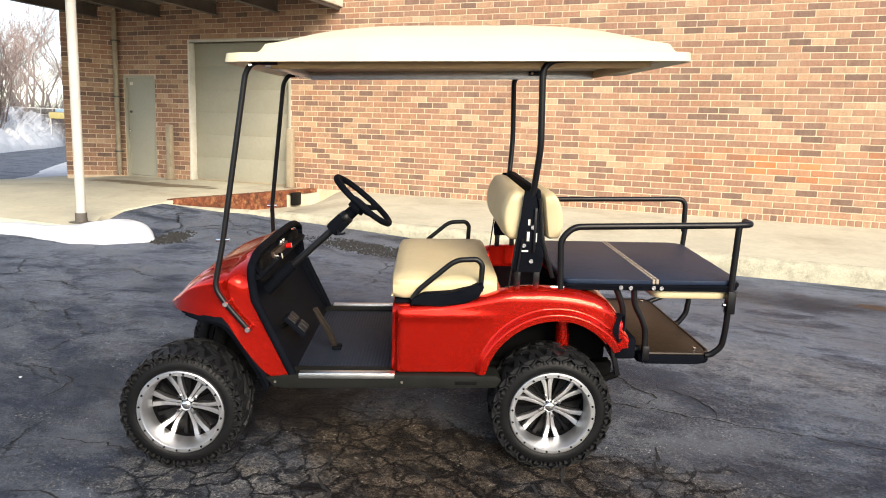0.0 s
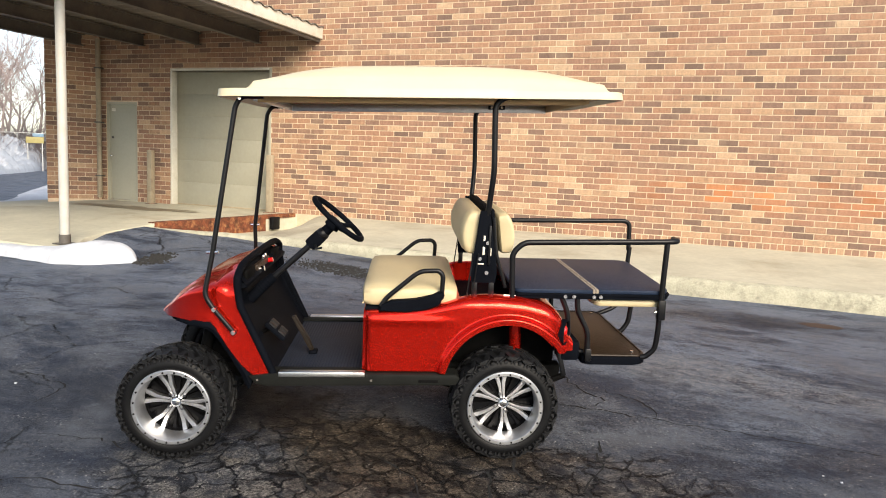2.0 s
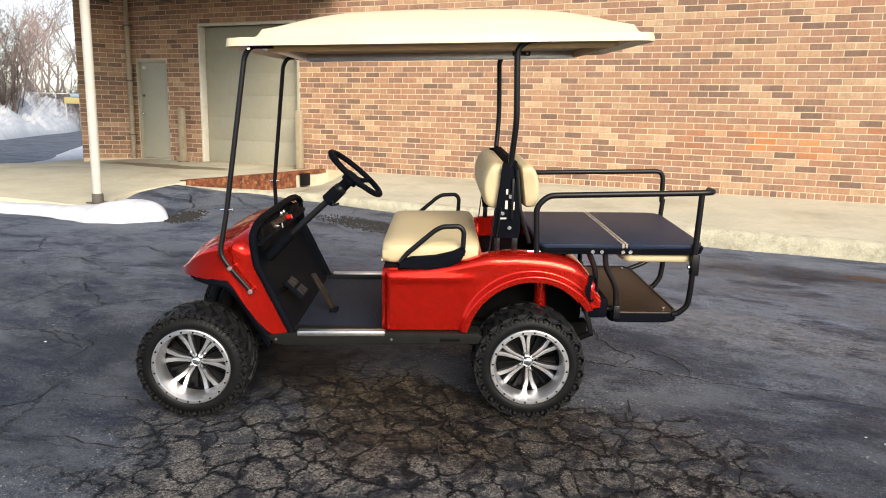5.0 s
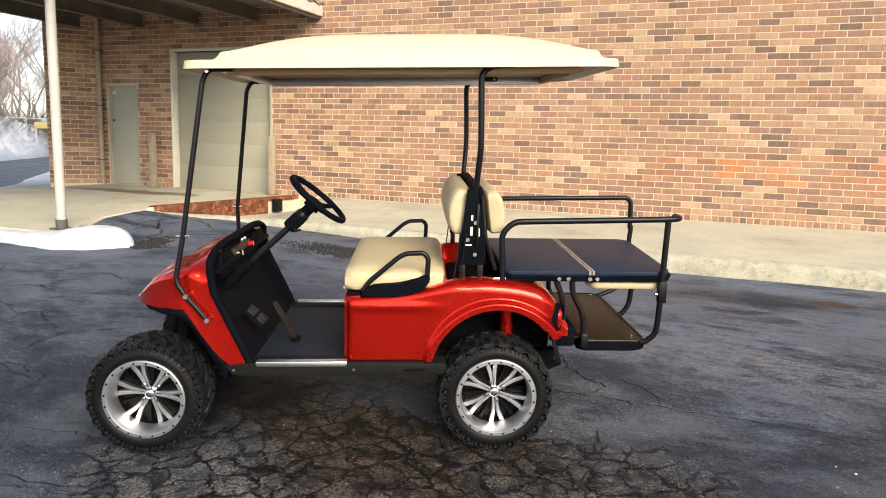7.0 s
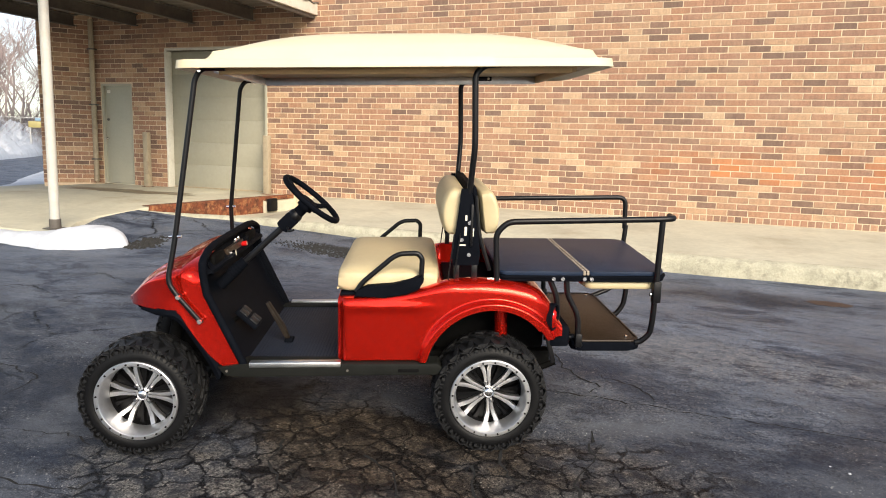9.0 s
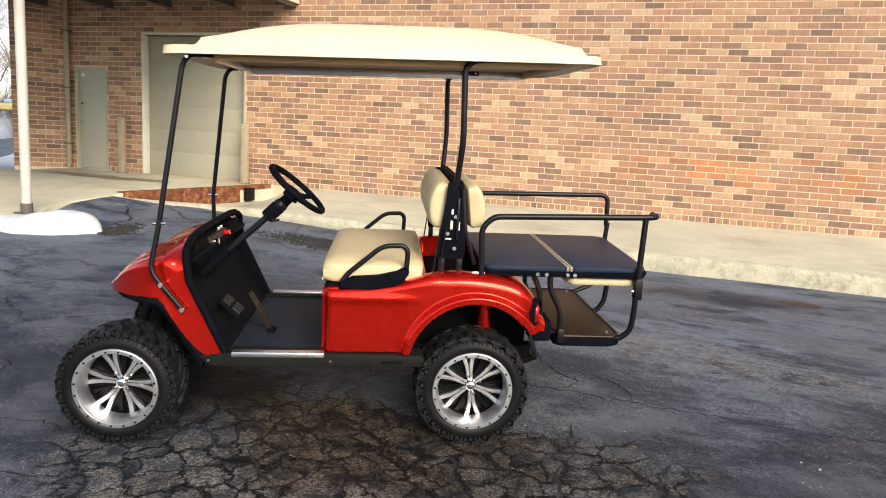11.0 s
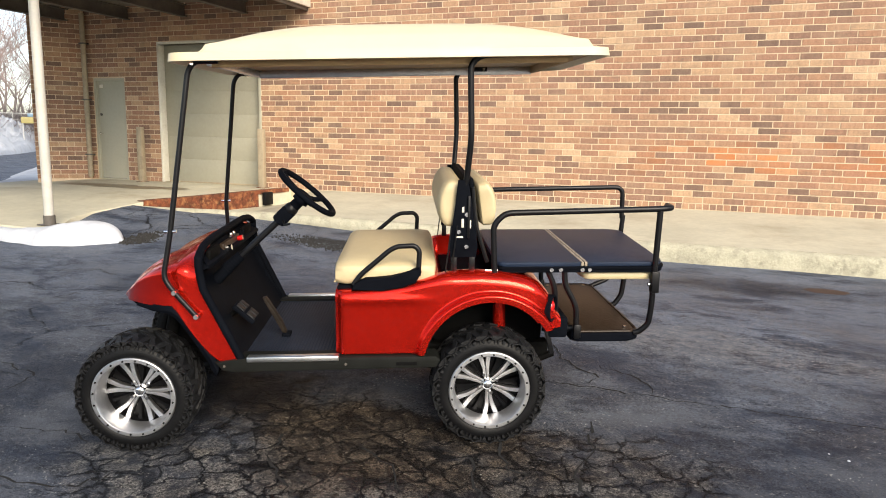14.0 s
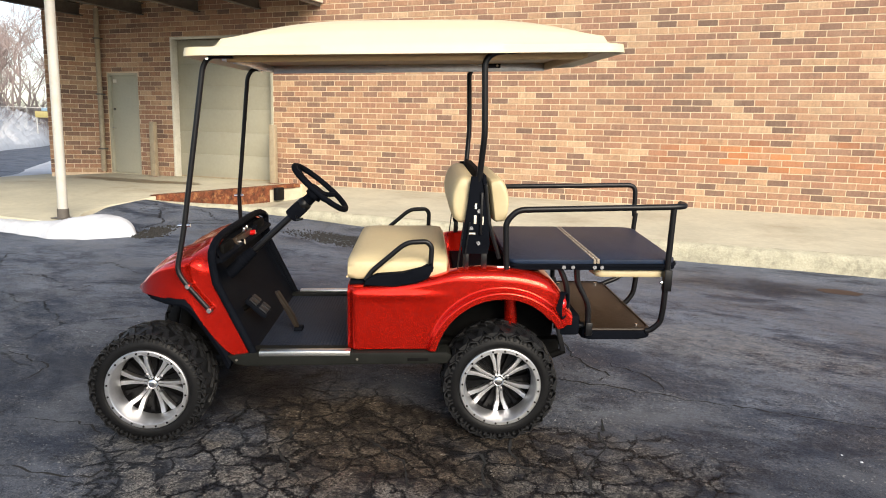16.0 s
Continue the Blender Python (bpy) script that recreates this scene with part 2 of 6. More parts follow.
    cracks = arith(n, l, "MULTIPLY", span(n, l, edge, 0.008, 0.042, 1.0, 0.0), arith(n, l, "MULTIPLY", span(n, l, arith(n, l, "MAXIMUM", broken, brown), 0.1, 0.5), span(n, l, warp.outputs["Fac"], 0.36, 0.52, 0.25, 1.0)))
    wide = n.new("ShaderNodeTexVoronoi")
    wide.feature = "DISTANCE_TO_EDGE"
    wide.inputs["Scale"].default_value = 0.95
    l.new(wv.outputs[0], wide.inputs["Vector"])
    c = arith(n, l, "MULTIPLY", span(n, l, wide.outputs["Distance"], 0.002, 0.008, 1.0, 0.0), arith(n, l, "MULTIPLY", span(n, l, s.outputs["X"], -0.6, -1.6), span(n, l, noise_tex(n, l, pos, 0.8, 3).outputs["Fac"], 0.44, 0.58)))
    cracks = arith(n, l, "MAXIMUM", cracks, c)
    out = mix(n, l, arith(n, l, "MULTIPLY", cracks, 0.9), out, (0.004, 0.004, 0.0045))
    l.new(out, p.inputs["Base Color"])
    l.new(span(n, l, big, 0.35, 0.65, 0.42, 0.72), p.inputs["Roughness"])
    p.inputs["Specular IOR Level"].default_value = 0.11
    h = arith(n, l, "SUBTRACT", arith(n, l, "ADD", arith(n, l, "ADD", arith(n, l, "MULTIPLY", stone, 0.7), arith(n, l, "MULTIPLY", grit, 0.35)), med), arith(n, l, "MULTIPLY", cracks, 1.5))
    b = n.new("ShaderNodeBump")
    b.inputs["Strength"].default_value, b.inputs["Distance"].default_value = 1.0, 0.012
    l.new(h, b.inputs["Height"])
    l.new(b.outputs[0], p.inputs["Normal"])
    return m


ASPHALT = asphalt_material()
BRICK = brick_material("mottled brick", True)
BRICK_REST = brick_material("mottled brick field", False)
MORTAR = material("cream mortar", (0.60, 0.475, 0.33), 0.9, var=0.12, scale=3, bump=0.3, bump_scale=150)
CONCRETE = material("weathered concrete", (0.49, 0.46, 0.35), 0.85, var=0.10, scale=1.3, bump=0.35, bump_scale=45, dirt=(0.28, 0.23, 0.155), dirt_amount=0.6, dirt_scale=0.8)
KERB = material("pitted kerb concrete", (0.43, 0.405, 0.30), 0.9, var=0.18, scale=5, bump=1.0, bump_scale=30, dirt=(0.17, 0.155, 0.115), dirt_amount=0.6, dirt_scale=9)
RUST = material("rusted steel", (0.125, 0.036, 0.013), 0.85, 0.0, var=0.65, scale=9, bump=0.8, bump_scale=40, dirt=(0.46, 0.24, 0.10), dirt_amount=0.75, dirt_scale=8)
CREAM_PAINT = material("cream painted steel door", (0.38, 0.365, 0.285), 0.55, var=0.05, scale=2, bump=0.05, bump_scale=30, dirt=(0.38, 0.35, 0.26), dirt_amount=0.3)
# cream darkened to hold the canopy's shade on the overhead door
ROLL_PAINT = material("faded cream overhead door paint", (0.325, 0.31, 0.24), 0.55, var=0.06, scale=2, bump=0.05, bump_scale=30, dirt=(0.24, 0.22, 0.16), dirt_amount=0.35)
TRIM_PAINT = material("off-white painted trim", (0.66, 0.63, 0.54), 0.5, var=0.08, scale=3, dirt=(0.40, 0.34, 0.24), dirt_amount=0.4, dirt_scale=5)
POLE_PAINT = material("white painted pole", (0.47, 0.455, 0.41), 0.5, var=0.07, scale=4, dirt=(0.45, 0.37, 0.27), dirt_amount=0.4, dirt_scale=6)
TAN_PAINT = material("faded tan paint", (0.34, 0.28, 0.19), 0.6, var=0.12, scale=4, dirt=(0.20, 0.14, 0.09), dirt_amount=0.6, dirt_scale=7)
STEEL_DARK = material("dark brown painted steel", (0.10, 0.088, 0.075), 0.6, 0.0, var=0.2, scale=2, dirt=(0.18, 0.14, 0.10), dirt_amount=0.5)
DECKING = material("weathered canopy decking", (0.15, 0.13, 0.11), 0.7, 0.0, var=0.2, scale=2)
SNOW = material("old snow", (0.52, 0.545, 0.59), 0.75, var=0.06, scale=3, bump=0.9, bump_scale=14, dirt=(0.36, 0.36, 0.38), dirt_amount=0.6, dirt_scale=2.5)
RED = material("candy red paint", (0.72, 0.018, 0.0075), 0.19, 0.82, var=0.015, scale=1.5, coat=0.35, spec=0.3)
BLACK_TUBE = material("black powder coat", (0.006, 0.006, 0.007), 0.36, 0.0, spec=0.25, var=0.1, scale=20, bump=0.05, bump_scale=300)
BLACK_PLASTIC = material("black moulded plastic", (0.0044, 0.0053, 0.0078), 0.55, spec=0.01, var=0.15, scale=12, bump=0.12, bump_scale=250)
RUBBER = material("black tyre rubber", (0.0046, 0.0047, 0.0053), 0.5, spec=0.18, var=0.25, scale=10, bump=0.15, bump_scale=120)
TREAD = material("dusty tread rubber", (0.0085, 0.0088, 0.0098), 0.5, spec=0.3, var=0.35, scale=14, bump=0.2, bump_scale=120)
ALLOY = material("machined alloy", (0.70, 0.70, 0.715), 0.37, 1.0, var=0.05, scale=30)
ALLOY_LIP = material("brushed alloy lip", (0.56, 0.565, 0.58), 0.44, 1.0, var=0.06, scale=40)
ALLOY_DARK = material("gloss black wheel paint", (0.004, 0.004, 0.0045), 0.35, 0.0, spec=0.12, var=0.1, scale=30)
CHROME = material("chrome", (0.86, 0.86, 0.86), 0.1, 1.0)
STEEL_NUT = material("dulled chrome nut", (0.32, 0.32, 0.33), 0.3, 1.0)
ALUMINIUM = material("brushed aluminium", (0.66, 0.66, 0.65), 0.35, 1.0, var=0.1, scale=20)
VINYL = material("tan vinyl", (0.50, 0.415, 0.245), 0.45, var=0.05, scale=5, bump=0.15, bump_scale=220)
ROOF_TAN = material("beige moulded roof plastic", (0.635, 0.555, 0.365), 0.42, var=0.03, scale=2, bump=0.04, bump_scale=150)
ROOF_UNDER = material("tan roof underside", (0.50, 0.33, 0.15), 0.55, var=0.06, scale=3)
DECK_BLACK = material("black vinyl deck", (0.0115, 0.0205, 0.043), 0.45, spec=0.2, var=0.15, scale=6, bump=0.25, bump_scale=260)
MAT_RUBBER = material("ribbed floor rubber", (0.0115, 0.0155, 0.026), 0.6, spec=0.2, var=0.15, scale=14, bump=0.1, bump_scale=200)
STEP_BROWN = material("brown weathered foot plate", (0.024, 0.0155, 0.0100), 0.42, spec=0.2, var=0.25, scale=6, bump=0.25, bump_scale=90)
PEDAL = material("worn dark pedal", (0.016, 0.012, 0.009), 0.5, spec=0.2, var=0.3, scale=20)
HINGE = material("worn beige hinge strip", (0.30, 0.25, 0.19), 0.6, var=0.4, scale=40)
RED_LENS = material("red lamp lens", (0.5, 0.01, 0.01), 0.12, coat=0.6)
LAMP_BOWL = material("dark red lamp bowl", (0.07, 0.006, 0.005), 0.3, var=0.1, scale=20, coat=0.3)
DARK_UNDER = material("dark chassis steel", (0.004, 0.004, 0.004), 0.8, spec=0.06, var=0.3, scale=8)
BARK = material("grey winter bark", (0.24, 0.20, 0.185), 0.9, var=0.25, scale=3)
# twig brown lifted paler, with the distance haze put into the colour
TWIGS = material("brown winter twigs", (0.30, 0.24, 0.225), 0.95, var=0.3, scale=0.6)
SHRUB = material("dark brown shrub stems", (0.13, 0.10, 0.09), 0.95, var=0.3, scale=0.8)
FENCE_STEEL = material("galvanised fence", (0.35, 0.36, 0.36), 0.5, 0.6)
YELLOW = material("yellow painted board", (0.33, 0.285, 0.11), 0.6, var=0.1)
BLUE = material("faded blue board", (0.17, 0.27, 0.36), 0.6, var=0.1)
SILL = material("grey-green sill plastic", (0.0115, 0.0122, 0.0112), 0.6, spec=0.05, var=0.15, scale=12, bump=0.1, bump_scale=200)
GRAVEL = material("loose dark gravel", (0.019, 0.018, 0.0165), 0.9, var=0.5, scale=30)
CRACK = material("open crack", (0.008, 0.008, 0.008), 0.95)
DAMP = material("damp concrete", (0.19, 0.155, 0.10), 0.45, var=0.2, scale=4)
OIL = material("rust-brown stain", (0.050, 0.030, 0.022), 0.7, var=0.25, scale=8)

# ---- mesh helpers ----


def finish(name, bm, mat, smooth=0.0):
    me = bpy.data.meshes.new(name)
    bmesh.ops.recalc_face_normals(bm, faces=bm.faces)
    bm.to_mesh(me)
    bm.free()
    me.materials.append(mat)
    if smooth:
        me.polygons.foreach_set("use_smooth", [True] * len(me.polygons))
        me.set_sharp_from_angle(angle=radians(smooth))
    return me


def part(name, bm, mat, parent=None, label="", smooth=40.0):
    ob = new(name, finish(name, bm, mat, smooth))
    if parent is not None:
        ob.parent = parent
    if label:
        ob["label"] = label
    return ob


def thing(name, label, category, group="", kind="", at=None):
    ob = new(name)
    ob.empty_display_size = 0.1
    if at is not None:
        ob.matrix_world = at
    return tagged(ob, label, category, group, kind)


def box(bm, x0, x1, y0, y1, z0, z1, bevel=0.0, seg=2):
    r = bmesh.ops.create_cube(bm, size=1)
    vs = r["verts"]
    for v in vs:
        v.co = Vector((x0 + (v.co.x + 0.5) * (x1 - x0), y0 + (v.co.y + 0.5) * (y1 - y0), z0 + (v.co.z + 0.5) * (z1 - z0)))
    if bevel:
        es = list({e for v in vs for e in v.link_edges})
        bmesh.ops.bevel(bm, geom=es, offset=bevel, segments=seg, affect="EDGES", profile=0.5)
    return bm


def boxed(*a, **k):
    return box(bmesh.new(), *a, **k)


def smooth_path(pts, radius, steps=5):
    """Rounds the corners of a polyline."""
    pts = [Vector(p) for p in pts]
    out = [pts[0]]
    for a, b, c in zip(pts, pts[1:], pts[2:]):
        r = min(radius, (a - b).length * 0.45, (c - b).length * 0.45)
        p, q = b + (a - b).normalized() * r, b + (c - b).normalized() * r
        for i in range(steps + 1):
            t = i / steps
            out.append(p * (1 - t) ** 2 + b * 2 * t * (1 - t) + q * t * t)
    out.append(pts[-1])
    return out


def tube(bm, pts, r, seg=12, corner=0.0, closed=False, taper=None):
    """A round tube along a path, with capped ends."""
    pts = smooth_path(pts, corner) if corner else [Vector(p) for p in pts]
    n = len(pts)
    rings = []
    ref = None
    for i, p in enumerate(pts):
        if closed:
            d = (pts[(i + 1) % n] - pts[i - 1]).normalized()
        else:
            d = (pts[min(i + 1, n - 1)] - pts[max(i - 1, 0)]).normalized()
        if ref is None:
            ref = d.orthogonal().normalized()
        ref = (ref - d * ref.dot(d))
        ref = ref.normalized() if ref.length > 1e-6 else d.orthogonal().normalized()
        side = d.cross(ref)
        rr = r if taper is None else r * (1 + (taper - 1) * i / (n - 1))
        rings.append([bm.verts.new(p + (ref * math.cos(2 * math.pi * k / seg) + side * math.sin(2 * math.pi * k / seg)) * rr) for k in range(seg)])
    for i in range(n if closed else n - 1):
        a, b = rings[i], rings[(i + 1) % n]
        for k in range(seg):
            bm.faces.new((a[k], a[(k + 1) % seg], b[(k + 1) % seg], b[k]))
    if not closed:
        bm.faces.new(rings[0][::-1])
        bm.faces.new(rings[-1])
    return bm


def tubed(*a, **k):
    return tube(bmesh.new(), *a, **k)


def lathe(bm, profile, seg=48, axis="y"):
    """Turns a closed outline of (radius, along) round the y axis."""
    rings = []
    for k in range(seg):
        a = 2 * math.pi * k / seg
        c, s = math.cos(a), math.sin(a)
        rings.append([bm.verts.new((r * c, h, r * s)) if axis == "y" else bm.verts.new((r * c, r * s, h)) for r, h in profile])
    m = len(profile)
    for k in range(seg):
        a, b = rings[k], rings[(k + 1) % seg]
        for i in range(m):
            j = (i + 1) % m
            bm.faces.new((a[i], b[i], b[j], a[j]))
    return bm


def sheet(bm, rows, closed=False):
    """A skin through rows of points."""
    grid = [[bm.verts.new(p) for p in row] for row in rows]
    for a, b in zip(grid, grid[1:]):
        for i in range(len(a) - 1):
            bm.faces.new((a[i], a[i + 1], b[i + 1], b[i]))
    return bm


def thicken(bm, t):
    bmesh.ops.recalc_face_normals(bm, faces=bm.faces)
    bmesh.ops.solidify(bm, geom=bm.faces[:], thickness=t)
    return bm


def prism(bm, outline, y0, y1, bevel=0.0, seg=2):
    """An outline of (x, z) stretched across y."""
    a = [bm.verts.new((x, y0, z)) for x, z in outline]
    b = [bm.verts.new((x, y1, z)) for x, z in outline]
    n = len(outline)
    fs = [bm.faces.new(a), bm.faces.new(b[::-1])]
    for i in range(n):
        fs.append(bm.faces.new((a[i], b[i], b[(i + 1) % n], a[(i + 1) % n])))
    if bevel:
        bmesh.ops.bevel(bm, geom=list({e for f in fs[:2] for e in f.edges}), offset=bevel, segments=seg, affect="EDGES", profile=0.5)
    return bm


def clamp(v, a=0.0, b=1.0):
    return max(a, min(b, v))


def step(v, a, b):
    t = clamp((v - a) / (b - a))
    return t * t * (3 - 2 * t)


def curve(pts, x):
    """Reads a smooth line through (x, y) points."""
    if x <= pts[0][0]:
        return pts[0][1]
    for (a, p), (b, q) in zip(pts, pts[1:]):
        if x <= b:
            return p + (q - p) * (x - a) / (b - a)
    return pts[-1][1]


def soft_curve(pts, x, r=0.03):
    return sum(curve(pts, x + r * k) for k in (-1, -0.5, 0, 0.5, 1)) / 5


# ---- ground ----
HEAD = radians(23.5)
CART_AT = Vector((-0.139, -0.453))


def cart_xy(x, y):
    d = Vector((x, y)) - CART_AT
    return d.x * math.cos(HEAD) + d.y * math.sin(HEAD), -d.x * math.sin(HEAD) + d.y * math.cos(HEAD)


def kerb_y(x):
    """Front line of the kerb, which turns in to meet the slab."""
    return 5.13 - 0.36 * step(-x, 4.2, 6.5)


def ground_z(x, y):
    cx, cy = cart_xy(x, y)
    fall = 1 - step(math.hypot(cx, cy), 1.5, 4.5)
    z = (-0.012 + 0.022 * cx + 0.031 * (cy + 0.57)) * fall
    rise = clamp((-1.0 - x) / 5.3, 0, 1.15)
    z += 0.27 * rise * step(y, 2.2, 4.8) * (1 - step(-x, 7.0, 8.0))
    z += 0.012 * (noise.noise(Vector((x * 0.5, y * 0.5, 3))) + 0.4 * noise.noise(Vector((x * 1.7, y * 1.7, 9)))) * step(math.hypot(cx, cy), 1.0, 2.5)
    return z - 0.5 * step(y, kerb_y(x) + 0.05, kerb_y(x) + 0.22) * step(x, -7.2, -6.6)


def spread(fine0, fine1, pitch, far):
    """Even steps between two marks, widening out to far on both sides."""
    v = list(np.arange(fine0, fine1 + 1e-6, pitch))
    s, lo, hi = pitch, [], []
    a, b = fine0, fine1
    while b < far:
        s *= 1.35
        a, b = a - s, b + s
        lo.append(a)
        hi.append(b)
    return lo[::-1] + v + hi


def build_ground():
    xs, ys = spread(-9, 7, 0.2, 1500), spread(-5, 6.0, 0.2, 1500)
    bm = bmesh.new()
    sheet(bm, [[(x, y, ground_z(x, y)) for x in xs] for y in ys])
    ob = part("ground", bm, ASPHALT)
    tagged(ob, "cracked and patched dark asphalt yard", "ground", kind="structure")


build_ground()

# ---- building ----
WALL_Y, BASE_Z, TOP_Z = 8.2, 0.37, 6.2
BRICK_L, BRICK_H, JOINT = 0.305, 0.1016, 0.0145
DOOR = (-11.10, -10.21, 2.58)
ROLL = (-9.25, -6.70, 3.255)
WALL_X0, WALL_X1 = -11.30, 13.0


def wall_core():
    """The wall behind the bricks, with the two door openings left free."""
    bm = bmesh.new()
    y0, y1 = WALL_Y + 0.0055, WALL_Y + 0.32
    for x0, x1, z0, z1 in ((WALL_X0, DOOR[0], -0.3, TOP_Z), (DOOR[0], DOOR[1], DOOR[2], TOP_Z), (DOOR[1], ROLL[0], -0.3, TOP_Z), (ROLL[0], ROLL[1], ROLL[2], TOP_Z), (ROLL[1], WALL_X1, -0.3, TOP_Z)):
        box(bm, x0, x1, y0, y1, z0, z1)
    return bm


wall = part("wall_north", wall_core(), MORTAR, smooth=0)
tagged(wall, "long wall of mottled tan and brown utility brick", "brick wall", kind="structure")
coping = part("coping", boxed(WALL_X0, WALL_X1, WALL_Y - 0.04, WALL_Y + 0.36, TOP_Z, TOP_Z + 0.08, bevel=0.008), CONCRETE, wall)

# corner of the wing, set at an angle to the long wall: its two faces meet at A
WING_A, WING_B = Vector((-12.01, 7.40)), Vector((-11.27, 8.14))
WING_C = WING_A + Vector((-0.7071, 0.7071)) * 3.6


def wing_core():
    bm = bmesh.new()
    back = Vector((0.7071, 0.7071))
    inset = Vector((-0.7071, 0.7071)) * 0.0055
    pts = [WING_A + Vector((0, 0.008)), WING_B + inset, WING_B + Vector((0.02, 0.40)), WING_C + back * 0.6, WING_C + back * 0.0055]
    lo, hi = [bm.verts.new((*p, -0.3)) for p in pts], [bm.verts.new((*p, TOP_Z)) for p in pts]
    bm.faces.new(lo[::-1]), bm.faces.new(hi)
    for i in range(5):
        bm.faces.new((lo[i], lo[(i + 1) % 5], hi[(i + 1) % 5], hi[i]))
    return bm


fin = part("wall_west", wing_core(), MORTAR, smooth=0)
tagged(fin, "angled brick wing wall beside the steel door", "brick wall", kind="structure")


def build_doors():
    d = part("door_1", boxed(DOOR[0] + 0.05, DOOR[1] - 0.05, WALL_Y + 0.08, WALL_Y + 0.125, 0.40, DOOR[2] - 0.05, bevel=0.004), CREAM_PAINT)
    tagged(d, "closed cream-painted steel personnel door", "door", kind="structure")
    bm = bmesh.new()
    box(bm, DOOR[0], DOOR[0] + 0.05, WALL_Y + 0.02, WALL_Y + 0.16, 0.38, DOOR[2], bevel=0.004)
    box(bm, DOOR[1] - 0.05, DOOR[1], WALL_Y + 0.02, WALL_Y + 0.16, 0.38, DOOR[2], bevel=0.004)
    box(bm, DOOR[0] + 0.05, DOOR[1] - 0.05, WALL_Y + 0.02, WALL_Y + 0.16, DOOR[2] - 0.05, DOOR[2], bevel=0.004)
    part("door_frame", bm, CREAM_PAINT, d)
    bm = bmesh.new()
    tube(bm, [(DOOR[0] + 0.12, WALL_Y + 0.085, 1.38), (DOOR[0] + 0.12, WALL_Y + 0.03, 1.38)], 0.018)
    bmesh.ops.create_uvsphere(bm, u_segments=14, v_segments=8, radius=0.032, matrix=Matrix.Translation((DOOR[0] + 0.12, WALL_Y + 0.02, 1.38)))
    part("door_knob", bm, CHROME, d)
    part("deadbolt", tubed([(DOOR[0] + 0.12, WALL_Y + 0.085, 1.80), (DOOR[0] + 0.12, WALL_Y + 0.06, 1.80)], 0.028), STEEL_DARK, d)
    for z in (0.62, 1.42, 2.22):
        part("hinge", tubed([(DOOR[1] - 0.045, WALL_Y + 0.07, z - 0.06), (DOOR[1] - 0.045, WALL_Y + 0.07, z + 0.06)], 0.012, seg=8), STEEL_DARK, d)
    part("notice", boxed(DOOR[0] + 0.10, DOOR[0] + 0.20, WALL_Y + 0.076, WALL_Y + 0.0795, 2.38, 2.45, bevel=0.0008), TRIM_PAINT, d, "small white paper notice")
    part("threshold", boxed(DOOR[0], DOOR[1], WALL_Y + 0.0, WALL_Y + 0.2, 0.37, 0.39, bevel=0.004), CONCRETE, d)
    r = thing("door_2", "closed cream overhead sectional dock door", "overhead door", kind="structure")
    n = 6
    h = (ROLL[2] - 0.40) / n
    for i in range(n):
        part("panel", boxed(ROLL[0] + 0.02, ROLL[1] - 0.02, WALL_Y + 0.16, WALL_Y + 0.21, 0.40 + i * h + 0.0003, 0.40 + (i + 1) * h - 0.0003, bevel=0.0018), ROLL_PAINT, r)
    bm = bmesh.new()
    box(bm, ROLL[0] - 0.02, ROLL[0] + 0.025, WALL_Y - 0.015, WALL_Y + 0.16, 0.38, ROLL[2] + 0.05, bevel=0.005)
    part("jamb", bm, TRIM_PAINT, r)
    part("jamb", boxed(ROLL[1] - 0.05, ROLL[1] + 0.01, WALL_Y - 0.008, WALL_Y + 0.16, 0.38, ROLL[2] + 0.05, bevel=0.005), CREAM_PAINT, r)
    part("head_trim", boxed(ROLL[0] + 0.025, ROLL[1] - 0.05, WALL_Y - 0.015, WALL_Y + 0.16, ROLL[2], ROLL[2] + 0.05, bevel=0.005), TRIM_PAINT, r)
    part("bottom_seal", boxed(ROLL[0] + 0.03, ROLL[1] - 0.03, WALL_Y + 0.15, WALL_Y + 0.22, 0.375, 0.404, bevel=0.006), TAN_PAINT, r)


build_doors()


def build_posts():
    b = thing("guard_post", "short tan painted steel guard post by the doors", "bollard", "guard posts", at=pose(-9.62, 7.98, 0.36))
    bm = bmesh.new()
    box(bm, -0.065, 0.065, -0.055, 0.055, 0, 1.18, bevel=0.012)
    part("shaft", bm, TAN_PAINT, b)
    part("base_plate", boxed(-0.10, 0.10, -0.09, 0.09, 0, 0.02, bevel=0.004), RUST, b)
    copy_thing(b, pose(-6.58, 8.02, 0.36))
    d = thing("downspout", "weathered tan rectangular metal downspout", "downspout", at=pose(-11.20, 8.09, 0.40))
    part("pipe", tubed([(0, 0, 0.02), (0, 0, 3.3), (0, 0, 3.55)], 0.055, seg=14), TAN_PAINT, d)
    for z in (0.5, 1.7, 2.9):
        part("strap", boxed(-0.07, 0.07, -0.062, 0.09, z, z + 0.03, bevel=0.003), STEEL_DARK, d)


build_posts()

# ---- loading slab, apron and kerb ----


def slab_top(y, x=-8.0):
    return 0.19 + 0.15 * clamp((y - 2.8) / 2.4) + 0.035 * clamp((y - 5.2) / 2.5) - 0.10 * step(-x, 10.9, 12.4) * step(y, 4, 7)


def kerb_top(x):
    return 0.215 + 0.055 * clamp((0.5 - x) / 6.0)


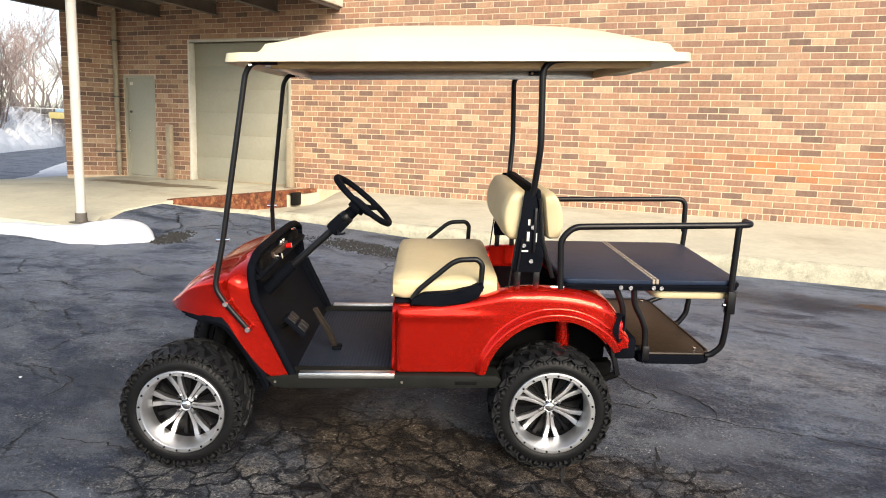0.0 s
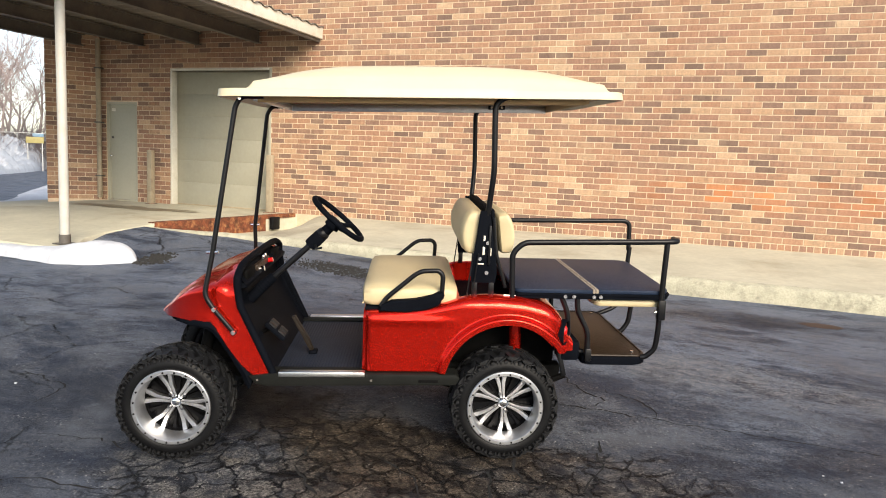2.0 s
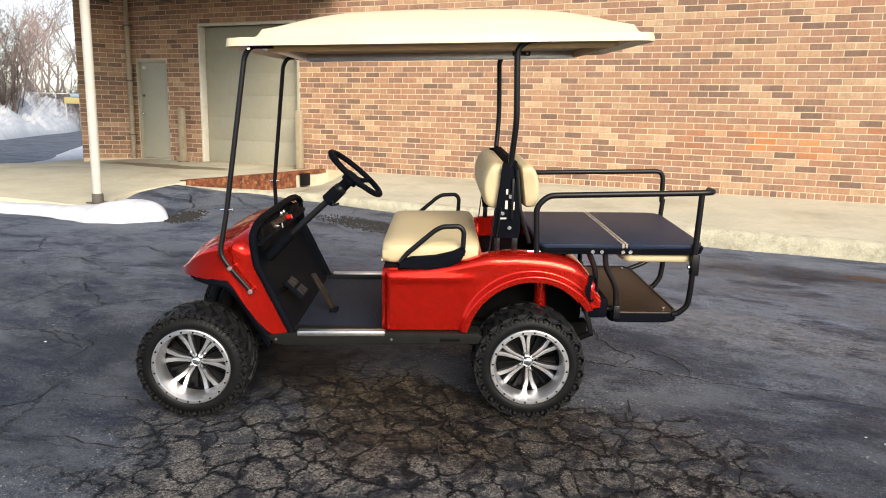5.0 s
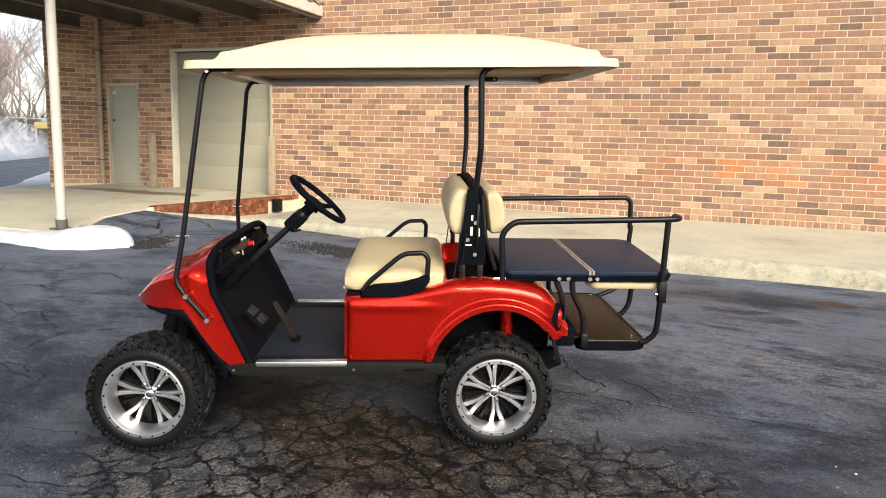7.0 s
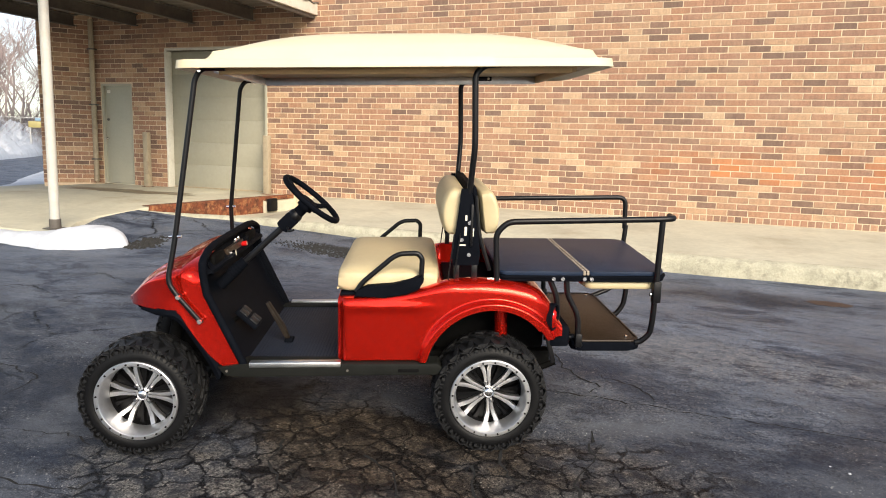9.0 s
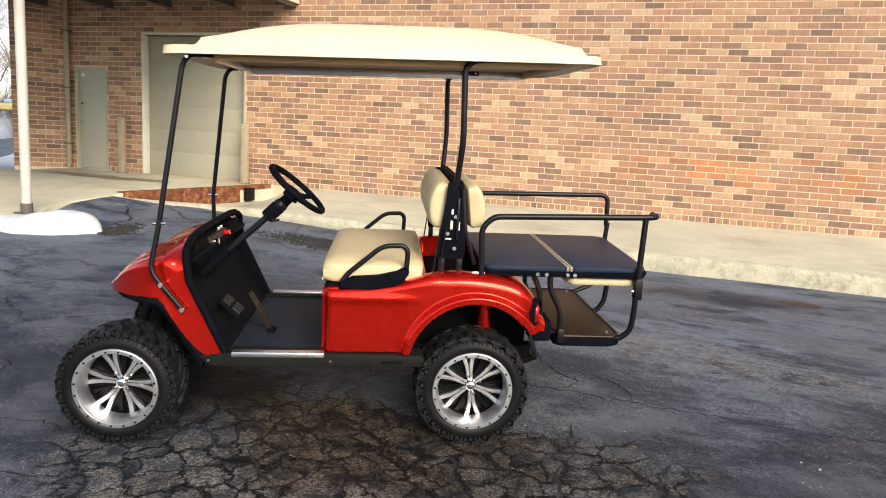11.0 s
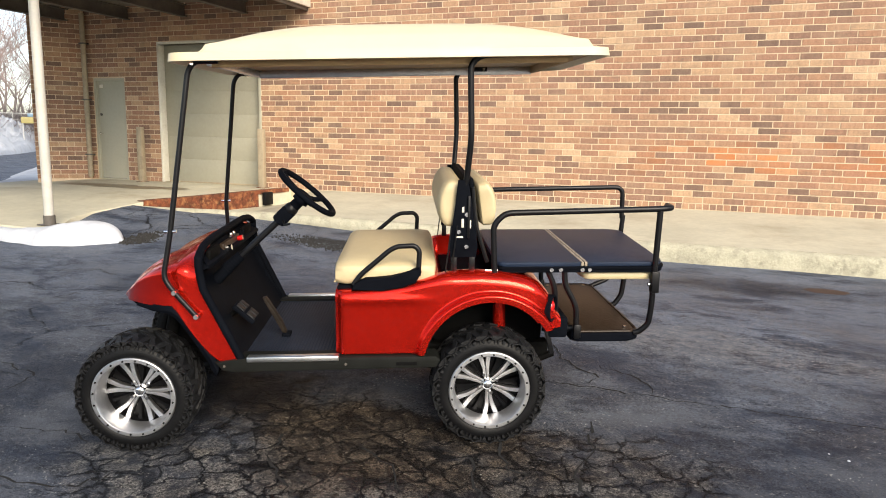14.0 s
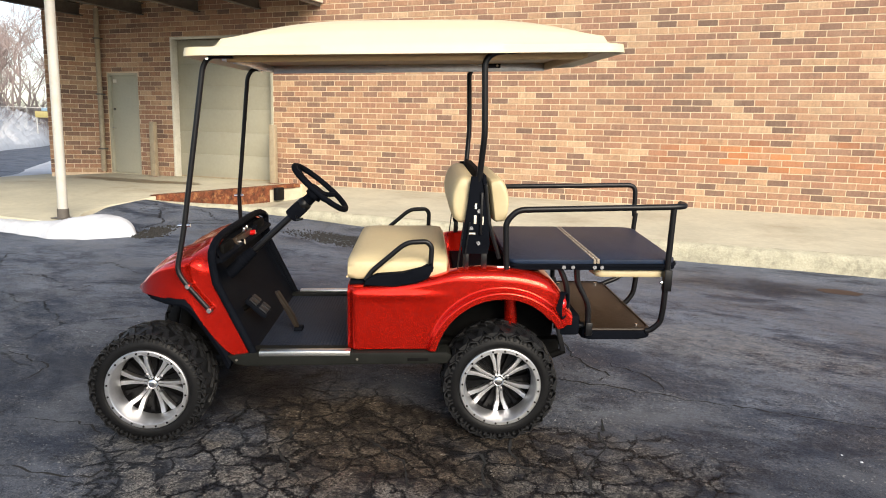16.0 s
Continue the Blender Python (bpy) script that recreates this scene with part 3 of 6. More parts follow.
def build_slab():
    edge = [(2.78, -6.30), (2.95, -6.22), (3.2, -6.38), (3.5, -6.60), (4.0, -6.78), (4.5, -6.74), (5.0, -6.79), (5.56, -6.60), (6.44, -6.40), (7.44, -6.20), (8.4, -6.02)]
    bm = bmesh.new()
    ys = [2.78 + 5.60 * i / 40 for i in range(41)]
    rows = []
    for y in ys:
        xe = curve(edge, y) + 0.02 * noise.noise(Vector((y * 3, 0, 0)))
        rows.append([(x, y, slab_top(y, x) + (0.0 if x < xe - 0.2 else -0.006)) for x in (-12.82, -12.5, -12.0, -11.4, -10.6, -9, -7, xe - 0.05, xe)] + [(xe + 0.012, y, slab_top(y) - 0.03), (xe + 0.012, y, -0.2)])
    sheet(bm, rows)
    front = [[(p[0], p[1] - (0.012 if p[2] > -0.1 else 0.012), p[2] - 0.03) for p in rows[0][:9]], [(p[0], p[1] - 0.012, -0.2) for p in rows[0][:9]]]
    sheet(bm, [rows[0][:9]] + front)
    s = part("floor", bm, CONCRETE, smooth=30)
    tagged(s, "worn concrete loading slab under the canopy", "concrete slab", kind="structure")
    # steel edge of the dock
    r = thing("dock_edge", "rust-eaten steel edge of the loading dock", "dock edge")
    ys = [5.02 + 0.08 * i for i in range(40)]
    bm = bmesh.new()
    rows = []
    for y in ys:
        x, z = curve(edge, y), slab_top(y) + 0.012
        w = 0.010 * noise.noise(Vector((y * 5, 2, 0)))
        rows.append([(x - 0.11 + w, y, z), (x + 0.030, y, z), (x + 0.032, y, z - 0.012), (x + 0.032, y, z - 0.075 + w)])
    sheet(bm, rows)
    part("angle_iron", thicken(bm, 0.008), RUST, r)
    bm = bmesh.new()
    rows = []
    for y in ys[:30]:
        x, z = curve(edge, y), slab_top(y) - 0.05
        w = 0.006 * noise.noise(Vector((y * 7, 6, 0)))
        rows.append([(x + 0.020 + w, y, z), (x + 0.022 + 0.5 * w, y, 0.5 * z), (x + 0.024 + w, y, -0.02)])
    sheet(bm, rows)
    part("face_plate", thicken(bm, 0.006), RUST, r, "flaking rusted face plate with bare patches")
    for y, d in ((7.52, 0.08),):
        x = curve(edge, y)
        part("dock_bumper", boxed(x + 0.03, x + 0.035 + d, y - 0.12, y + 0.12, 0.10, slab_top(y) - 0.03, bevel=0.014), RUBBER, r)


build_slab()


def build_apron():
    xs = [-6.74 + 0.12 * i for i in range(166)]
    bm = bmesh.new()
    rows = [[] for _ in range(9)]
    for x in xs:
        k = kerb_top(x)
        chip = max(0.0, noise.noise(Vector((x * 5.5, 2, 7))) - 0.18)
        y0 = kerb_y(x) + 0.014 * noise.noise(Vector((x * 4, 1, 0))) + 0.03 * chip
        w = 0.02 * noise.noise(Vector((x * 2.3, 5, 0)))
        rows[0].append((x, y0, -0.3))
        rows[1].append((x, y0 + 0.004, k * 0.6))
        rows[2].append((x, y0 + 0.012 + w * 0.3 + 0.05 * chip, k - 0.035 + w * 0.4 - 0.06 * chip))
        rows[3].append((x, y0 + 0.045 + 0.05 * chip, k - 0.004 - 0.03 * chip))
        rows[4].append((x, y0 + 0.16, k + 0.004))
        # low corner in front of the dock edge
        for i, (y, z) in enumerate(((y0 + 0.24, k + 0.008), (6.6, 0.5 * (k + BASE_Z) + 0.01), (7.5, 0.23 * k + 0.77 * BASE_Z + 0.004), (WALL_Y + 0.02, BASE_Z - 0.002))):
            a = -6.05 + (8.2 - y) * 0.42
            pit = 1 - step(x, a, a + 0.55)
            rows[5 + i].append((x, y, z + (0.07 - z) * pit * (0.5 if i == 0 else 1)))
    kerb = bmesh.new()
    sheet(kerb, rows[:5])
    k = part("kerb", kerb, KERB, smooth=60)
    tagged(k, "chipped and pitted concrete kerb along the apron", "kerb", kind="structure")
    sheet(bm, rows[4:])
    a = part("pavement", bm, CONCRETE, smooth=60)
    tagged(a, "sloping cream concrete apron at the foot of the wall", "pavement", kind="structure")


build_apron()

# ---- canopy ----


def build_canopy():
    c = thing("canopy", "flat steel canopy with dark joists and white fascia", "canopy")
    x0, x1, y0, y1 = -12.3, -5.55, 1.6, WALL_Y - 0.01
    zb = 3.78
    # ribbed decking
    bm = bmesh.new()
    n = 90
    row = []
    for i in range(n + 1):
        y = y0 + (y1 - y0) * i / n
        row.append((y, zb + 0.26 + (0.035 if i % 4 in (1, 2) else 0.0)))
    sheet(bm, [[(x, y, z) for y, z in row] for x in (x0, x1 + 0.06)])
    part("decking", thicken(bm, 0.01), DECKING, c)
    for x in (-11.5, -10.0, -8.5, -7.0):
        bm = bmesh.new()
        prism(bm, [(-0.06, 0), (0.06, 0), (0.06, 0.018), (0.006, 0.024), (0.006, 0.226), (0.06, 0.232), (0.06, 0.25), (-0.06, 0.25), (-0.06, 0.232), (-0.006, 0.226), (-0.006, 0.024), (-0.06, 0.018)], y0 + 0.1, y1)
        bmesh.ops.translate(bm, verts=bm.verts, vec=(x, 0, zb))
        part("joist", bm, STEEL_DARK, c)
    part("fascia", boxed(x1 - 0.03, x1 + 0.03, y0, y1, zb + 0.06, zb + 0.275, bevel=0.006), TRIM_PAINT, c, "white fascia board")
    part("edge_joist", boxed(x1 - 0.09, x1 - 0.032, y0 + 0.05, y1, zb, zb + 0.25, bevel=0.004), STEEL_DARK, c)
    part("girder", boxed(x0 + 0.05, x1 - 0.1, 2.92, 3.08, zb - 0.24, zb - 0.002, bevel=0.006), STEEL_DARK, c)
    part("fascia", boxed(x0, x1 - 0.032, y0 - 0.06, y0, zb + 0.02, zb + 0.275, bevel=0.006), TRIM_PAINT, c)
    p = thing("canopy_pole", "white painted round steel canopy pole, rusted at its foot", "pole", at=pose(-6.42, 3.0, slab_top(3.0)))
    h = zb - 0.24 - slab_top(3.0)
    part("shaft", tubed([(0, 0, 0.12), (0, 0, h)], 0.062, seg=24), POLE_PAINT, p)
    part("foot_sleeve", tubed([(0, 0, 0.0), (0, 0, 0.13)], 0.074, seg=24), STEEL_DARK, p, "rust-brown foot sleeve")
    part("base_plate", boxed(-0.11, 0.11, -0.11, 0.11, 0, 0.012, bevel=0.004), STEEL_DARK, p)


build_canopy()

# ---- golf cart ----
# cart axes: x from nose to tail, y from the driver's side to the far side, z up
SIDE = 0.575
slope_x, slope_y = 0.022, 0.031
CART = Matrix.Translation((CART_AT.x, CART_AT.y, -0.012 + 0.031 * 0.57)) @ Matrix.Rotation(HEAD, 4, "Z") @ Matrix.Rotation(math.atan(slope_y), 4, "X") @ Matrix.Rotation(-math.atan(slope_x), 4, "Y")
cart = thing("golf_cart", "lifted candy-red golf cart with beige roof and off-road tyres", "golf cart", at=CART)
TYRE_R = 0.283


def tyre_mesh():
    bm = bmesh.new()
    # outline of (radius, across); across 0 is the outer face
    prof = [(0.188, 0.012), (0.200, 0.000), (0.222, -0.004), (0.245, 0.004), (0.262, 0.022), (0.269, 0.045), (0.271, 0.12), (0.269, 0.20), (0.262, 0.225), (0.245, 0.243), (0.2, 0.245), (0.188, 0.235), (0.180, 0.12)]
    lathe(bm, prof, 72)
    return bm


def lug(bm, ang, y0, y1, w0, w1, r0, r1, skew=0.0, drop=0.0):
    """One tread block: wedge of the ring between y0 and y1."""
    vs = []
    for r in (r0, r1):
        for y, w, s in ((y0, w0, -skew), (y1, w1, skew)):
            rr = r - (drop if y == y0 and r == r1 else 0)
            for sgn in (-1, 1):
                a = ang + s + sgn * w / 2
                vs.append(bm.verts.new((rr * math.cos(a), y, rr * math.sin(a))))
    a, b, c, d, e, f, g, h = vs
    for q in ((a, b, d, c), (e, g, h, f), (a, e, f, b), (b, f, h, d), (d, h, g, c), (c, g, e, a)):
        bm.faces.new(q)


def bar(bm, a0, a1, r0, r1, w, y0, y1):
    """A raised bar on the sidewall that leans from angle a0 at r0 to a1 at r1."""
    vs = []
    for y in (y0, y1):
        for a, r, k in ((a0, r0, 0.8), (a1, r1, 1.0)):
            for s in (-1, 1):
                q = a + s * w * k / 2
                vs.append(bm.verts.new((r * math.cos(q), y, r * math.sin(q))))
    a, b, c, d, e, f, g, h = vs
    for q in ((a, b, d, c), (e, g, h, f), (a, e, f, b), (b, f, h, d), (d, h, g, c), (c, g, e, a)):
        bm.faces.new(q)


def tread_mesh():
    """Off-road tread: peaked shoulder blocks with hollow arrow heads on the sidewall, slanted centre blocks."""
    bm = bmesh.new()
    n = 22
    for k in range(n):
        a = 2 * math.pi * k / n
        p = 2 * math.pi / n
        for side in (0, 1):
            o = a + (p / 2 if side else 0)
            f = (lambda y: y) if side == 0 else (lambda y: 0.24 - y)
            lug(bm, o - p * 0.22, f(0.010), f(0.078), p * 0.36, p * 0.30, 0.252, TYRE_R + 0.002, 0.045, 0.011)
            lug(bm, o + p * 0.22, f(0.010), f(0.070), p * 0.36, p * 0.30, 0.252, TYRE_R + 0.001, -0.040, 0.011)
            # arrow head on the sidewall: roof-shaped bars, upright cheeks and a solid tooth inside
            for q in (-1, 1):
                bar(bm, o + q * p * 0.42, o + q * p * 0.04, 0.2540, 0.2715, p * 0.12, f(-0.0045), f(0.024))
                bar(bm, o + q * p * 0.36, o + q * p * 0.42, 0.2380, 0.2550, p * 0.11, f(-0.0045), f(0.022))
            bar(bm, o, o, 0.2400, 0.2550, p * 0.22, f(-0.0040), f(0.022))
        lug(bm, a + p * 0.20, 0.086, 0.119, p * 0.42, p * 0.52, 0.258, TYRE_R, 0.06)
        lug(bm, a + p * 0.70, 0.124, 0.157, p * 0.52, p * 0.42, 0.258, TYRE_R, 0.06)
    return bm


def rim_mesh():
    """Machined outer flange and the deep polished lip that runs in to the spokes."""
    bm = bmesh.new()
    lathe(bm, [(0.197, 0.006), (0.195, -0.003), (0.191, -0.006), (0.176, -0.006), (0.173, -0.003), (0.171, 0.004), (0.166, 0.030), (0.163, 0.070), (0.162, 0.094), (0.165, 0.097), (0.188, 0.020)], 96)
    return bm


def barrel_mesh():
    bm = bmesh.new()
    lathe(bm, [(0.1625, 0.0955), (0.157, 0.106), (0.155, 0.16), (0.165, 0.235), (0.186, 0.235), (0.187, 0.022)], 72)
    return bm


def spoke_mesh(turn):
    """A pair of flat machined bars, close together at the hub, that part into a fork at the lip; black flanks."""
    bm = bmesh.new()
    for s in (-1, 1):
        pts = [(0.024, 0.0072), (0.050, 0.0080), (0.075, 0.0092), (0.095, 0.0110), (0.113, 0.0140), (0.136, 0.0205), (0.159, 0.0270)]
        wid = [0.0062, 0.0070, 0.0082, 0.0097, 0.0108, 0.0118, 0.0130]
        front = [0.090, 0.090, 0.0905, 0.0915, 0.0925, 0.094, 0.0955]
        rows = []
        for (r, o), w, y in zip(pts, wid, front):
            o *= s
            rows.append([bm.verts.new(v) for v in ((r, y + 0.026, o - w), (r, y + 0.003, o - w), (r, y, o - w * 0.82), (r, y - 0.0006, o), (r, y, o + w * 0.82), (r, y + 0.003, o + w), (r, y + 0.026, o + w))])
        for a, b in zip(rows, rows[1:]):
            for i in range(7):
                bm.faces.new((a[i], a[(i + 1) % 7], b[(i + 1) % 7], b[i]))
        bm.faces.new(rows[0])
        bm.faces.new(rows[-1][::-1])
    bmesh.ops.rotate(bm, verts=bm.verts, cent=(0, 0, 0), matrix=Matrix.Rotation(turn, 3, "Y"))
    return bm


def web_mesh(turn):
    """The black inner rib of a window, set behind and between two spokes."""
    bm = bmesh.new()
    rows = []
    for r, w, y in ((0.03, 0.010, 0.095), (0.08, 0.008, 0.099), (0.125, 0.010, 0.104), (0.158, 0.018, 0.108)):
        rows.append([bm.verts.new(v) for v in ((r, y + 0.02, -w), (r, y, -w * 0.6), (r, y, w * 0.6), (r, y + 0.02, w))])
    for a, b in zip(rows, rows[1:]):
        for i in range(4):
            bm.faces.new((a[i], a[(i + 1) % 4], b[(i + 1) % 4], b[i]))
    bm.faces.new(rows[0])
    bm.faces.new(rows[-1][::-1])
    bmesh.ops.rotate(bm, verts=bm.verts, cent=(0, 0, 0), matrix=Matrix.Rotation(turn, 3, "Y"))
    return bm


def build_wheels():
    tyre = finish("tyre", tyre_mesh(), RUBBER, 50)
    tread = finish("tread", tread_mesh(), TREAD, 20)
    rim = finish("rim", rim_mesh(), ALLOY_LIP, 35)
    barrel = finish("barrel", barrel_mesh(), ALLOY_DARK, 35)
    bm = bmesh.new()
    lathe(bm, [(0.154, 0.128), (0.154, 0.138), (0.02, 0.142), (0.02, 0.120)], 48)
    back = finish("wheel_disc", bm, ALLOY_DARK, 40)
    bm = bmesh.new()
    tube(bm, [(0, 0.132, 0), (0, 0.092, 0)], 0.047, seg=24)
    hub = finish("hub", bm, ALLOY_DARK, 40)
    bm = bmesh.new()
    lathe(bm, [(0.0005, 0.064), (0.012, 0.065), (0.021, 0.068), (0.0265, 0.074), (0.0285, 0.082), (0.029, 0.096), (0.0005, 0.096)], 32)
    cap = finish("hub_cap", bm, CHROME, 40)
    spokes = [finish("spoke", spoke_mesh(k * math.pi / 3), ALLOY, 30) for k in range(6)]
    spokes += [finish("rib", web_mesh((k + 0.5) * math.pi / 3), ALLOY_DARK, 30) for k in range(6)]
    bm = bmesh.new()
    bmesh.ops.create_cone(bm, cap_ends=True, segments=8, radius1=0.0055, radius2=0.0048, depth=0.007, matrix=Matrix.Rotation(math.pi / 2, 4, "X"))
    bolt = finish("rim_bolt", bm, ALLOY_DARK)
    bm = bmesh.new()
    bmesh.ops.create_cone(bm, cap_ends=True, segments=6, radius1=0.0095, radius2=0.0075, depth=0.026, matrix=Matrix.Rotation(math.pi / 2, 4, "X"))
    nut = finish("lug_nut", bm, STEEL_NUT)
    for x, y, flip, turn in ((-0.852, -0.618, 0, 8), (0.823, -0.618, 0, 24), (-0.852, 0.618, 180, 40), (0.823, 0.618, 180, 10)):
        w = new("wheel")
        w.parent = cart
        w.empty_display_size = 0.1
        w.matrix_local = pose(x, y, TYRE_R - 0.006, 0, turn if not flip else -turn, 0) @ pose(0, 0, 0, 0, 0, flip)
        for me in [tyre, tread, rim, barrel, back, hub, cap] + spokes:
            o = new(me.name.split(".")[0], me)
            o.parent = w
        for k in range(20):
            a = 2 * math.pi * k / 20
            o = new("rim_bolt", bolt)
            o.parent = w
            o.location = (0.1835 * math.cos(a), -0.006, 0.1835 * math.sin(a))
        for k in range(4):
            a = 2 * math.pi * (k + 0.5) / 4
            o = new("lug_nut", nut)
            o.parent = w
            o.location = (0.050 * math.cos(a), 0.094, 0.050 * math.sin(a))


build_wheels()

ARCH = (0.815, 0.395, 0.315)


def rear_low(x):
    cx, cz, r = ARCH
    if x < cx - r * 0.985:
        return 0.452
    if x > cx + r * 0.93:
        return 0.553
    return max(0.452 if x < cx else 0.553, cz + math.sqrt(max(0.0, r * r - (x - cx) ** 2)))


def build_rear_body():
    """Rear shell: seat box sides, flared wheel arches and sloping tail in one skin."""
    top = [(0.08, 0.765), (0.30, 0.775), (0.46, 0.80), (0.60, 0.842), (0.75, 0.848), (0.90, 0.835), (1.02, 0.805), (1.09, 0.755), (1.14, 0.67), (1.17, 0.575)]
    xs = [0.08 + (1.17 - 0.08) * i / 150 for i in range(151)]
    rows = []
    for x in xs:
        zt = soft_curve(top, x, 0.035)
        zb = min(rear_low(x), zt - 0.02)
        tuck = 0.07 * step(x, 1.02, 1.17)          # plan narrows at the tail
        nose = 0.03 * (1 - step(x, 0.08, 0.12))     # rounded front corner
        half = []
        n = 22
        sh = min(0.034 + 0.022 * step(x, 0.45, 0.7), (zt - zb) * 0.5)
        for i in range(n + 1):
            t = i / n
            z = zb + (zt - sh - zb) * t
            d = math.hypot(x - ARCH[0], z - ARCH[1]) - ARCH[2]
            flare = 0.030 * (1 - step(d, 0.026, 0.050)) * (1 + 2.2 * clamp(d, 0, 0.03)) if z > 0.44 and x > 0.44 else 0.0
            crease = -0.010 * (1 - step(abs(z - 0.72), 0.0, 0.03)) * (1 - step(x, 0.4, 0.6))
            y = -SIDE + 0.018 * (1 - t) * (1 - step(x, 0.4, 0.6)) - flare + tuck + nose + crease
            half.append((x, y, z))
        y1 = half[-1][1]
        for i in range(1, 9):
            a = i / 8 * math.pi / 2
            half.append((x, y1 + sh * 1.3 * (1 - math.cos(a)), zt - sh + sh * math.sin(a)))
        deep = 0.112 * step(x, 0.565, 0.605) * (1 - step(x, 0.905, 0.945))
        ye = half[-1][1]
        for f, k in ((0.04, 0), (0.07, 0.12), (0.11, 0.88), (0.14, 1), (0.45, 1), (0.75, 1)):
            half.append((x, ye * (1 - f), zt - deep * k))
        rows.append(half + [(p[0], -p[1], p[2]) for p in half[::-1]])
    bm = bmesh.new()
    sheet(bm, rows)
    body = part("rear_body", thicken(bm, 0.008), RED, cart, "glossy candy-red rear body", smooth=50)
    # front of the seat box
    part("seat_box_front", boxed(0.088, 0.10, -0.53, 0.53, 0.44, 0.757, bevel=0.003), BLACK_PLASTIC, cart)
    bm = bmesh.new()
    sheet(bm, [[(1.155 - 0.1 * abs(y) ** 2, y, z) for y in [-0.46 + 0.092 * i for i in range(11)]] for z in (0.46, 0.55, 0.64)])
    part("rear_panel", thicken(bm, 0.012), RED, cart)
    for s in (-1, 1):
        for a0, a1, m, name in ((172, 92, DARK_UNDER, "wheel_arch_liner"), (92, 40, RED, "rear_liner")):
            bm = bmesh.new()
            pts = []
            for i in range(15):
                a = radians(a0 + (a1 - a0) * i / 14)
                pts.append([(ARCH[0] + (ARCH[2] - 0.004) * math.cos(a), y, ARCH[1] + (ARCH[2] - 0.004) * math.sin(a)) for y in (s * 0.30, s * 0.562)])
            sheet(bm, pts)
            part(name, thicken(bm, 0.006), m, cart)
        # tail lamp: oval black bezel with a red lens
        bm = bmesh.new()
        lathe(bm, [(0.046, 0.012), (0.047, -0.009), (0.051, -0.012), (0.055, -0.008), (0.055, 0.02), (0.046, 0.02)], 32)
        bmesh.ops.scale(bm, vec=(0.86, 1, 1.22), verts=bm.verts)
        m = Matrix.Translation((1.118, s * 0.520, 0.655)) @ Matrix.Rotation(radians(58 * -s), 4, "Z") @ Matrix.Rotation(radians(18), 4, "Y")
        if s > 0:
            m = m @ Matrix.Rotation(math.pi, 4, "Z")
        bezel = part("tail_lamp", bm, BLACK_PLASTIC, cart, "round tail lamp in a black bezel")
        bezel.matrix_local = m
        bm = bmesh.new()
        bmesh.ops.create_uvsphere(bm, u_segments=20, v_segments=12, radius=0.04)
        bmesh.ops.scale(bm, vec=(0.55, 0.35, 0.68), verts=bm.verts)
        bmesh.ops.translate(bm, vec=(0.012, 0.004, 0.008), verts=bm.verts)
        part("lens", bm, RED_LENS, bezel, "red lens")
        bm = bmesh.new()
        lathe(bm, [(0.0005, 0.012), (0.030, 0.009), (0.0475, 0.003), (0.0475, 0.018), (0.0005, 0.018)], 32)
        bmesh.ops.scale(bm, vec=(0.86, 1, 1.22), verts=bm.verts)
        part("housing", bm, LAMP_BOWL, bezel, "dark red lamp bowl")
    # bag well behind the seat
    part("bag_well", boxed(0.60, 0.91, -0.37, 0.37, 0.722, 0.7445, bevel=0.004), BLACK_PLASTIC, cart, "black liner of the bag well")


build_rear_body()


def cowl_edge(z):
    return curve([(0.40, -0.355), (0.442, -0.372), (0.60, -0.447), (0.786, -0.535), (0.88, -0.550), (0.947, -0.550), (0.985, -0.552), (1.01, -0.552)], z)


FRONT_HALF = [(-1.075, 0.08), (-1.04, 0.20), (-0.99, 0.31), (-0.94, 0.375), (-0.897, 0.42), (-0.826, 0.48), (-0.758, 0.53), (-0.677, 0.565), (-0.6, 0.572), (-0.37, 0.572)]


